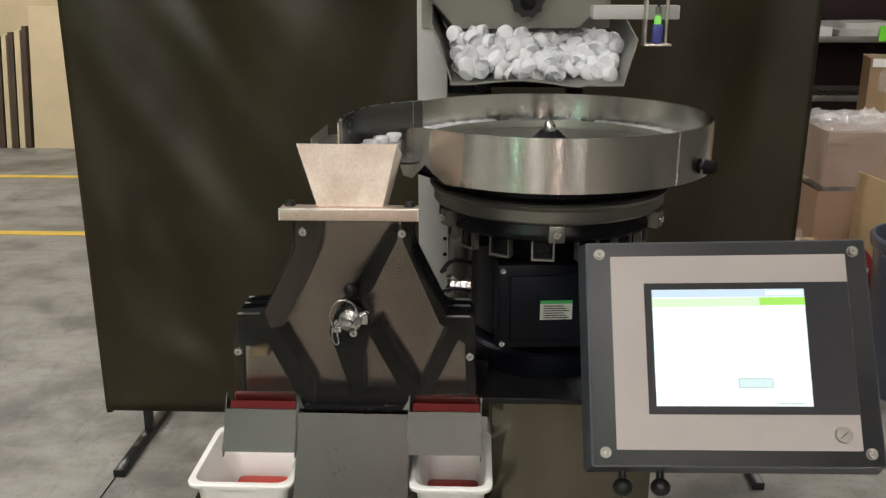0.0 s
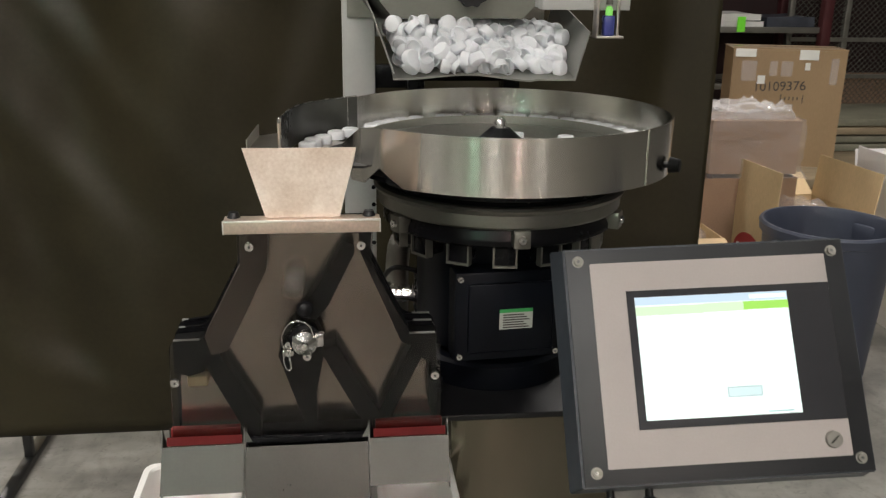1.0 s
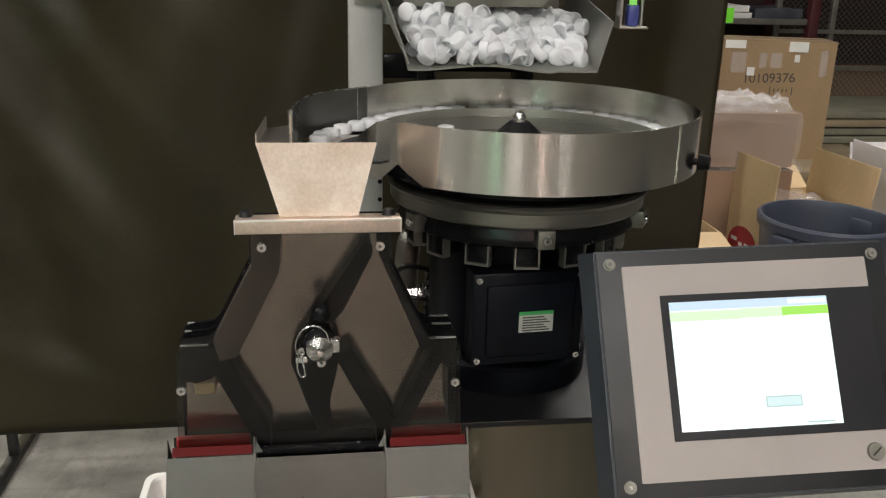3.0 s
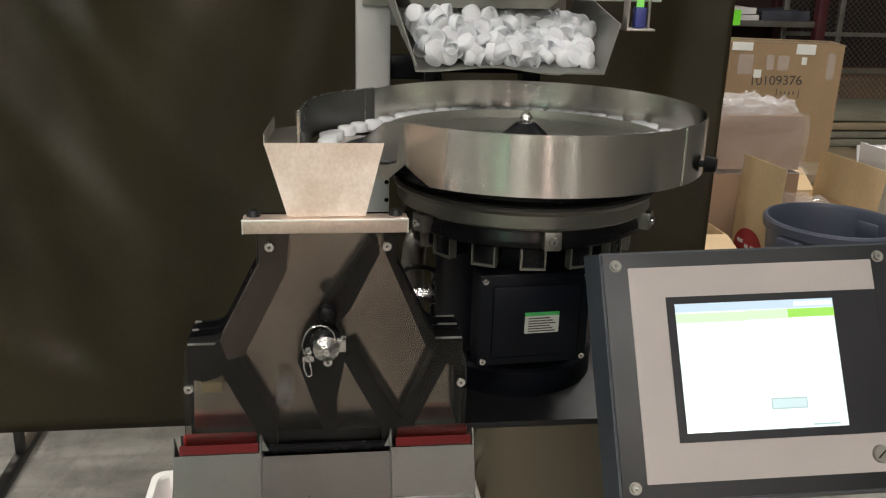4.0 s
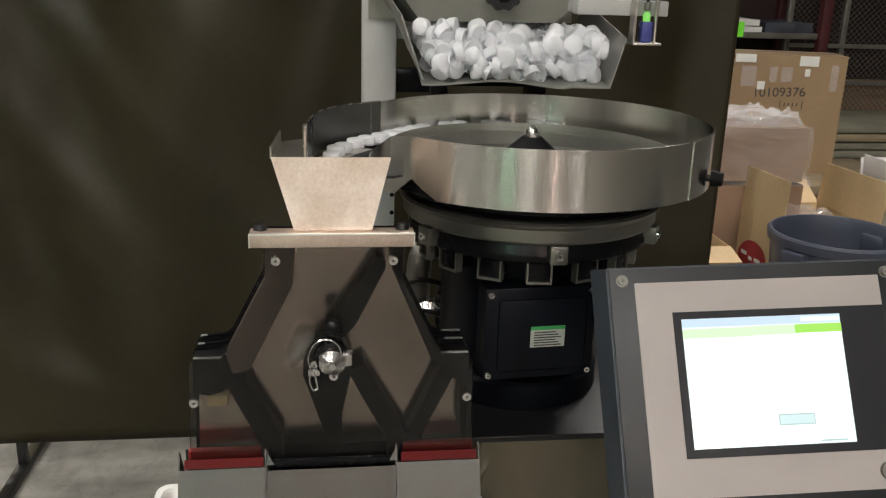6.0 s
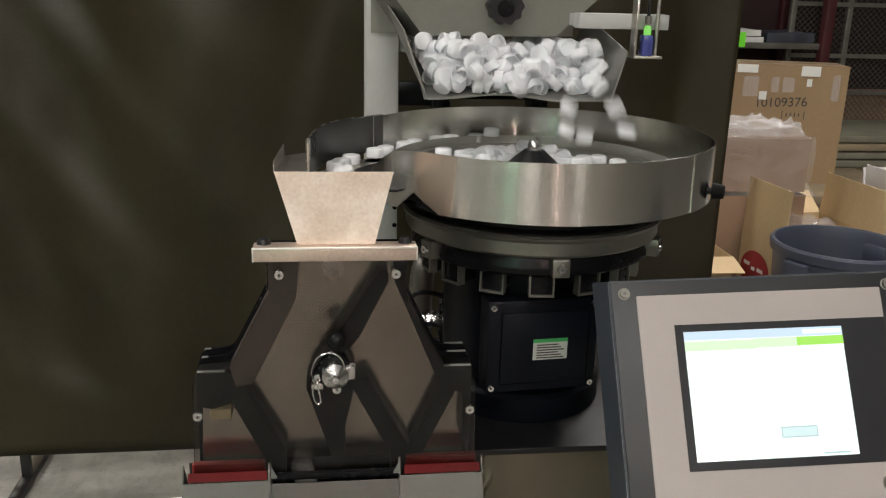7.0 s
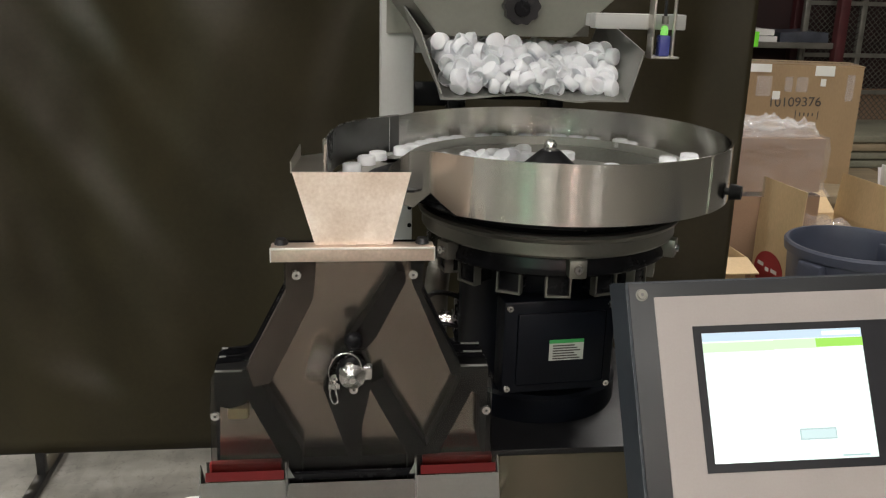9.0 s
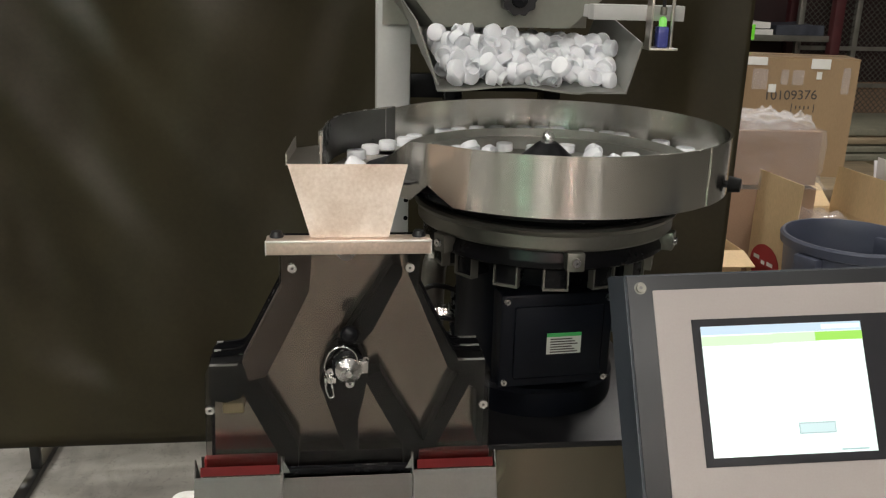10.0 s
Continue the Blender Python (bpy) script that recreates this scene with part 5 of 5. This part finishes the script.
def control_panel():
    """The operator panel: local x across, local z up its face, -y out of the face."""
    tl, bl_, tr = Vector((0.196, 1.344, 1.290)), Vector((0.200, 1.194, 1.028)), Vector((0.578, 1.326, 1.305))
    ax = (tr - tl).normalized()
    up = (tl - bl_)
    up = (up - ax * up.dot(ax)).normalized()
    out = ax.cross(up)
    m = Matrix((ax, -out, up)).transposed().to_4x4()
    m = Matrix.Translation(tl) @ m
    t = thing("control_panel", (0, 0, 0), "slate grey operator panel with a lit touch screen", "control panel", turn=m)
    W, H = 0.382, 0.302
    l, r, top, bot = -0.021, W + 0.021, 0.020, -H - 0.021
    # enclosure with sloped sides
    bm = B()
    def rect(i, y):
        return [bm.verts.new((x, y, z)) for x, z in ((l + i, bot + i), (r - i, bot + i), (r - i, top - i), (l + i, top - i))]
    rg = [rect(0.0, 0.002), rect(0.0, 0.012), rect(-0.009, 0.06), rect(0.03, 0.075)]
    bm.faces.new(rg[0]); bm.faces.new(rg[-1])
    for a, b in zip(rg, rg[1:]):
        for i in range(4):
            bm.faces.new((a[i], a[(i + 1) % 4], b[(i + 1) % 4], b[i]))
    bmesh.ops.bevel(bm, geom=[e for e in bm.edges], offset=0.002, segments=2, affect="EDGES")
    part("enclosure", bm, FRAME_GREY, t, "slate powder-coated enclosure")
    part("bezel", box(B(), l + 0.003, r - 0.003, -0.001, 0.002, bot + 0.003, top - 0.003, 0.0008), FRAME_FACE, t, "charcoal bezel face")
    pl = part("overlay_plate", prism(B(), round_poly([(0.0165, -H + 0.004), (W - 0.012, -H + 0.004), (W - 0.012, -0.004), (0.0165, -0.004)], 0.002), -0.003, -0.001), PANEL, t, "pale warm grey overlay plate", smooth=False)
    gl = part("touch_glass", box(B(), 0.066, W - 0.0125, -0.0042, -0.003, -0.246, -0.047, 0.0003), GLASS_BLACK, t, "black glass surround", smooth=False)
    sx0, sx1, sz0, sz1 = 0.0775, 0.3045, -0.2340, -0.0575
    scr = part("screen", box(B(), sx0, sx1, -0.0048, -0.0042, sz0, sz1), SCREEN, t, "bright white lit screen", smooth=False)
    def patch(name, x0, x1, z0, z1, mm, k=0):
        part(name, box(B(), x0, x1, -0.0052 - 0.0003 * k, -0.0048, z0, z1), mm, scr, smooth=False)
    patch("title_bar", sx0, sx1, sz1 - 0.012, sz1, SCREEN_PALE)
    patch("title_tab", sx0 + 0.105, sx0 + 0.17, sz1 - 0.010, sz1 - 0.001, SCREEN_PALE, 1)
    patch("title_tab", sx0 + 0.17, sx0 + 0.225, sz1 - 0.009, sz1 - 0.003, SCREEN, 2)
    patch("status_bar", sx0, sx0 + 0.10, sz1 - 0.027, sz1 - 0.014, SCREEN_LIME)
    patch("status_bar", sx0 + 0.10, sx0 + 0.165, sz1 - 0.026, sz1 - 0.013, SCREEN_LIME, 1)
    patch("status_bar", sx0 + 0.16, sx1, sz1 - 0.025, sz1 - 0.013, SCREEN_GREEN, 2)
    patch("soft_button", 0.199, 0.250, -0.2075, -0.1925, SCREEN_BUTTON)
    patch("soft_button_face", 0.2005, 0.2485, -0.206, -0.194, SCREEN_BUTTON_IN, 2)
    patch("footer", sx1 - 0.05, sx1 - 0.012, sz0 + 0.003, sz0 + 0.005, SCREEN_BUTTON)
    for x, z in ((0, 0), (W, 0), (0, -H), (W, -H)):
        hd = part("screw", cyl(B(), (x, -0.001, z), (x, -0.005, z), 0.0066, 0.0058, 24), CAST, t, "bright steel screw")
        part("washer", lathe_y(x, z, -0.0012, 0.0064, 0.0086), CAST, hd)
        part("recess", cyl(B(), (x, -0.005, z), (x, -0.0053, z), 0.0026, None, 6), DARK_STEEL, hd)
    lk = part("lock", cyl(B(), (0.3445, -0.003, -0.2745), (0.3445, -0.0075, -0.2745), 0.0125, 0.0115, 28), CAST, t, "round grey key lock")
    bm = box(B(), -0.008, 0.008, -0.0080, -0.0074, -0.0010, 0.0010)
    bmesh.ops.transform(bm, matrix=pose(0.3445, 0, -0.2745, 0, -40, 0), verts=bm.verts)
    part("key_slot", bm, DARK_STEEL, lk)
    # clamp knobs under the panel and the arm behind it
    for x in (0.028, 0.085):
        k = part("clamp_knob", ball(B(), (x, 0.05, bot - 0.030), 0.0155, 1, 1, 0.9), BLACK_SATIN, t, "black clamp knob on a stem")
        part("knob_stem", cyl(B(), (x, 0.05, bot + 0.004), (x, 0.05, bot - 0.026), 0.006), BLACK_SATIN, k)
    part("arm", cyl(B(), (0.15, 0.07, -0.15), (0.02, 0.33, 0.02), 0.022), FRAME_GREY, t)


def lathe_y(x, z, y, r0, r1):
    """A flat ring round an axis along y."""
    bm = lathe(B(), 0, 0, [(r0, -0.0006), (r1, -0.0006), (r1, 0.0006), (r0, 0.0006)], 28)
    bmesh.ops.transform(bm, matrix=pose(x, y, z, 90), verts=bm.verts)
    return bm


def pipework():
    t = thing("cable_gland", (-0.02, 1.87, 0.96), "steel conduit elbow with a bright gland and black cable", "conduit")
    part("conduit", tube(B(), [(-0.035, 1.87, 0.955), (-0.035, 1.87, 1.03), (-0.033, 1.87, 1.13), (-0.02, 1.88, 1.17), (0.03, 1.86, 1.18)], 0.024, 16), CAST, t)
    for k in range(6):
        x = -0.052 + k * 0.012
        part("gland_ring", cyl(B(), (x, 1.842, 1.066), (x + 0.010, 1.842, 1.066), 0.020 - 0.004 * (k % 2), None, 8), CHROME, t)
    part("gland_nut", cyl(B(), (-0.060, 1.842, 1.066), (-0.050, 1.842, 1.066), 0.025, None, 6), CHROME, t, "bright hexagonal nut", smooth=False)
    part("gland_wing", quad_slab(B(), [(0.000, 1.822, 1.085), (0.016, 1.822, 1.085), (0.012, 1.826, 1.128), (0.004, 1.826, 1.128)], 0.004), CHROME, t, "bright clamp wing", smooth=False)
    part("gland_wing", quad_slab(B(), [(-0.006, 1.822, 1.050), (0.018, 1.822, 1.050), (0.016, 1.826, 1.000), (0.006, 1.826, 1.010)], 0.004), CHROME, t, "bright clamp wing", smooth=False)
    part("toggle", box(B(), -0.002, 0.014, 1.825, 1.84, 1.00, 1.115, 0.003), CHROME, t)
    part("cable", tube(B(), [(-0.07, 1.83, 1.10), (-0.045, 1.80, 1.135), (0.0, 1.79, 1.13), (0.02, 1.80, 1.10)], 0.005), BLACK_SATIN, t, "black cable")
    part("cable", tube(B(), [(-0.08, 1.80, 1.06), (-0.04, 1.78, 1.08), (0.01, 1.78, 1.07)], 0.004), BLACK_SATIN, t, "black cable")


# ---------------------------------------------------------------- caps
def cap_mesh():
    bm = B()
    lathe(bm, 0, 0, [(0.0001, 0.0084), (0.0130, 0.0084), (0.0155, 0.0076), (0.0167, 0.0056), (0.0171, -0.0080), (0.0164, -0.0084), (0.0155, -0.0082), (0.0148, 0.0010), (0.0001, 0.0020)], 20)
    bmesh.ops.scale(bm, vec=(0.94, 0.94, 0.94), verts=bm.verts)
    finish(bm, True)
    me = bpy.data.meshes.new("cap")
    bm.to_mesh(me)
    bm.free()
    me.materials.append(CAP_WHITE)
    return me


CAP = cap_mesh()
CAP_LABEL = "translucent white plastic bottle cap"


def cap(m, group, label=CAP_LABEL):
    ob = new("bottle_cap", CAP)
    ob.matrix_world = m
    return tagged(ob, label, "cap", group)


def spin(rng):
    return (rng.uniform(0, 360), rng.uniform(0, 360), rng.uniform(0, 360))


def heap():
    """Caps heaped in the feed pan."""
    rng = random.Random(4)
    rest = B()
    for layer in range(7):
        for j in range(10):
            for i in range(14):
                y = 1.744 + j * 0.0255 + rng.uniform(-.007, .007)
                x = -0.038 + i * 0.0252 + rng.uniform(-.007, .007) + 0.014 * (layer % 2)
                if y > 2.0 or x > 0.266 + 0.008 * layer or x < -0.04 - 0.012 * layer:
                    continue
                floor = 1.523 + (y - 1.735) * 0.10 - 0.03 * (x + 0.05)
                top = 1.556 + min(1, (y - 1.745) / 0.10) * 0.062
                top += 0.010 * math.sin(x * 17 + 1.0) + 0.012 * noise.noise(Vector((x * 14, y * 9, 3)))
                top += 0.005 - 0.10 * (x + 0.04)
                z = floor + 0.013 + layer * 0.0150 + rng.uniform(-.004, .004)
                if y > 1.822:
                    top = min(top, 1.588)
                if z > top or (layer < 1 and y > 1.80) or (layer < 2 and y > 1.86):
                    continue
                m = pose(x, y, z, *spin(rng))
                if y < 1.805 and z > top - 0.045:
                    cap(m, "caps heaped in the feed pan")
                else:
                    rest.from_mesh(CAP)
                    rest.verts.ensure_lookup_table()
                    bmesh.ops.transform(rest, matrix=m, verts=rest.verts[-len(CAP.vertices):])
    finish(rest, True)
    me = bpy.data.meshes.new("cap_mass")
    rest.to_mesh(me)
    rest.free()
    if not me.materials:
        me.materials.append(CAP_WHITE)
    tagged(new("cap_mass", me), "heap of translucent white bottle caps in the feed pan", "caps", kind="stuff")


SPEED = 45.0          # degrees a second at which disc and caps go round
RING, RIDE = 0.272, 1.4035
GUIDE = ((150, 0.272), (165, 0.300), (178, 0.330), (188, 0.350))


def on_track(a):
    """The place of a cap's middle on the track at that angle, drawn outward along the outlet guide."""
    r = RING
    for (a0, r0), (a1, r1) in zip(((120, RING),) + GUIDE, GUIDE):
        if a0 < a <= a1:
            r = r0 + (r1 - r0) * (a - a0) / (a1 - a0)
    if a > GUIDE[-1][0]:
        r = GUIDE[-1][1]
    return r


def at_angle(a, r, z):
    return CX + r * math.cos(radians(a)), CY + r * math.sin(radians(a)), z


def leave_rows(T, rest, s, rng):
    """From the outlet through funnel and diverter to rest under the centre chute."""
    j = rng.uniform(-0.012, 0.012)
    way = ((0.00, (-0.190 + j, 1.530, 1.425), (30, 0)), (0.07, (-0.205 + j, 1.448, 1.395), (70, 8)), (0.14, (-0.210 + j, 1.442, 1.320), (115, 15)),
           (0.20, (-0.222, 1.442, 1.232), (165, 20)), (0.24, (-0.256, 1.442, 1.155), (215, 20)), (0.28, (-0.270, 1.442, 1.065), (265, 15)),
           (0.32, (-0.255, 1.442, 0.965), (310, 10)), (0.37, (-0.205, 1.440, 0.850), (340, 5)), (0.42, rest, (360, 0)))
    return [(T + dt, pose(*p, tip[0], tip[1], s)) for dt, p, tip in way]


def key(ob, rows):
    """Keys rows, cut to the clip and one a picture."""
    done, last = [], -1
    for t, m in rows:
        if frame(t) > last and 0 <= t <= 10.0:
            done.append((t, m))
            last = frame(t)
    if done[0][0] > 0:
        done.insert(0, (0.0, done[0][1]))
    if done[-1][0] < 10.0:
        done.append((10.0, done[-1][1]))
    ob.matrix_world = done[0][1]
    walk(ob, done)


def rest_place(k):
    return (-0.285 + 0.036 * (k % 5), 1.465 + 0.036 * ((k // 5) % 5), 0.765 + 0.019 * (k // 25))


def ride_rows(t0, t1, a_end, r_of, z_of, s, tilt=0.0):
    """Rows of a cap that rides round; a_end: its angle at t1."""
    n = max(2, int((t1 - t0) / 0.2) + 1)
    out = []
    for k in range(n):
        t = t0 + (t1 - t0) * k / (n - 1)
        a = a_end - SPEED * (t1 - t)
        r = r_of(t, a)
        out.append((t, pose(*at_angle(a, r, z_of(r)), tilt, 0, s + a)))
    return out


def ride_height(r):
    """Caps lie on the dished disc and climb the short wall to the track."""
    disc = 1.386 - (r - 0.05) / 0.172 * 0.013 + 0.012
    if r < 0.205:
        return disc
    w = min(1, (r - 0.205) / 0.062)
    return disc + (RIDE - disc) * w + 0.026 * math.sin(math.pi * w)


def motions():
    rng = random.Random(11)
    walk(DISC, [(k * 0.25, pose(0, 0, 0, 0, 0, 75 * k * 0.25)) for k in range(41)])
    # caps that leave the bowl, one after another
    T, k, fallers = 0.05, 0, []
    while T < 14.4:
        s = rng.uniform(0, 360)
        a_end = 190.0
        on_ring = 4.3                          # seconds from entering the track to the outlet
        lands = [q for q in (6.2 + 0.02 * i for i in range(76)) if 25 < (a_end - SPEED * (T - q)) % 360 < 155]
        if T > 11.3:
            lands = [rng.uniform(6.2, 7.3)]
        dropped = T > 8.8 and lands            # these fall from the pan during the refill
        ob = cap(pose(0, 0, 0), "caps in the bowl")
        if dropped:
            fallers.append((ob, T, rng.choice(lands), k))
        else:
            r0 = rng.uniform(0.085, 0.195)

            def r_of(t, a, T=T, r0=r0):
                w = (t - (T - on_ring - 0.9)) / 0.9
                if w < 0:
                    return r0
                if w < 1:
                    return r0 + (RING - r0) * w * w * (3 - 2 * w)
                return on_track(a - 360 * math.floor((a + 100) / 360)) if T - t < 1.9 else RING
            rows = ride_rows(0.0, T - 0.08, a_end, r_of, ride_height, s)
            key(ob, rows + leave_rows(T, rest_place(k), s + a_end, rng))
        T += rng.choice((0.152, 0.152, 0.155, 0.16, 0.165, 0.28))
        k += 1
    # the refill: caps slide over the heap, fall to the disc and ride with it
    drops = [6.03 + 0.0225 * i + rng.uniform(-.02, .02) for i in range(70)] + [0.36, 0.48, 7.72, 7.95, 8.45, 8.68, 9.95]
    jobs = fallers + [(cap(pose(0, 0, 0), "caps in the bowl"), None, t0 + 0.16, 0) for t0 in drops]
    for ob, T, t_land, k in jobs:
        s = rng.uniform(0, 360)
        t0 = t_land - 0.16
        rate = SPEED if T else rng.uniform(40, 95)
        rl = rng.uniform(0.085, 0.20)
        if T:
            t_in = t_land + 0.9 if T <= 11.3 else min(T - 3.2, 9.3)
            a_in = a_end - SPEED * (T - t_in)
            a_land = (a_end - SPEED * (T - t_land)) % 360 if T <= 11.3 else rng.uniform(35, 145)
            rate = ((a_in - a_land) % 360) / (t_in - t_land)
            x = min(0.26, max(-0.03, CX + 0.19 * math.cos(radians(a_land))))
            flip = 0
        else:
            x = rng.uniform(-0.02, 0.26)
            a_land = 70 + 80 * (0.13 - x) / 0.15 + rng.uniform(-8, 8)
            flip = rng.choice((0, 0, 35, 80, 180))
        y0 = rng.uniform(1.88, 1.98)
        lip = 1.562 - 0.03 * (x + 0.05)
        land = at_angle(a_land, rl, ride_height(rl))

        def tumble(p, d):
            return pose(*p, flip + d, 0, s + a_land)
        rows = [(0.0, tumble((x, y0, 1.592), -160)), (t0 - 0.45, tumble((x, y0, 1.592), -160)), (t0 - 0.2, tumble((x, 1.79, 1.596), -110)),
                (t0, tumble((x, 1.722, lip), -65)), (t0 + 0.08, tumble(((x + land[0]) / 2, 1.715, 1.50), -30)),
                (t0 + 0.16, tumble((land[0], land[1], land[2] + 0.012), 0))]
        t1 = T - 0.08 if T else max(10.2, t0 + 0.6)
        n = int((t1 - t0 - 0.2) / 0.2) + 1
        for m_ in range(1, n + 1):
            t = t_land + (t1 - t_land) * m_ / n
            a = a_land + rate * (t - t_land)
            r = rl
            if T:
                if t > t_in:
                    a = a_land + rate * (t_in - t_land) + SPEED * (t - t_in)
                w = min(1, max(0, 1 - (t_in - t) / 0.9))
                r = rl + (RING - rl) * w * w * (3 - 2 * w)
                if T - t < 1.6:
                    r = on_track(a_end - SPEED * (T - t))
            rows.append((t, pose(*at_angle(a, r, ride_height(r) + (0.006 if flip in (35, 80) else 0)), flip, 0, s + a)))
        if T:
            rows += leave_rows(T, rest_place(k), s + a, rng)
        key(ob, rows)


hall()
boards()
curtain()
storage_corner()
stand()
DISC = feeder()
column_and_hopper()
diverter()
trays()
control_panel()
pipework()
heap()
motions()
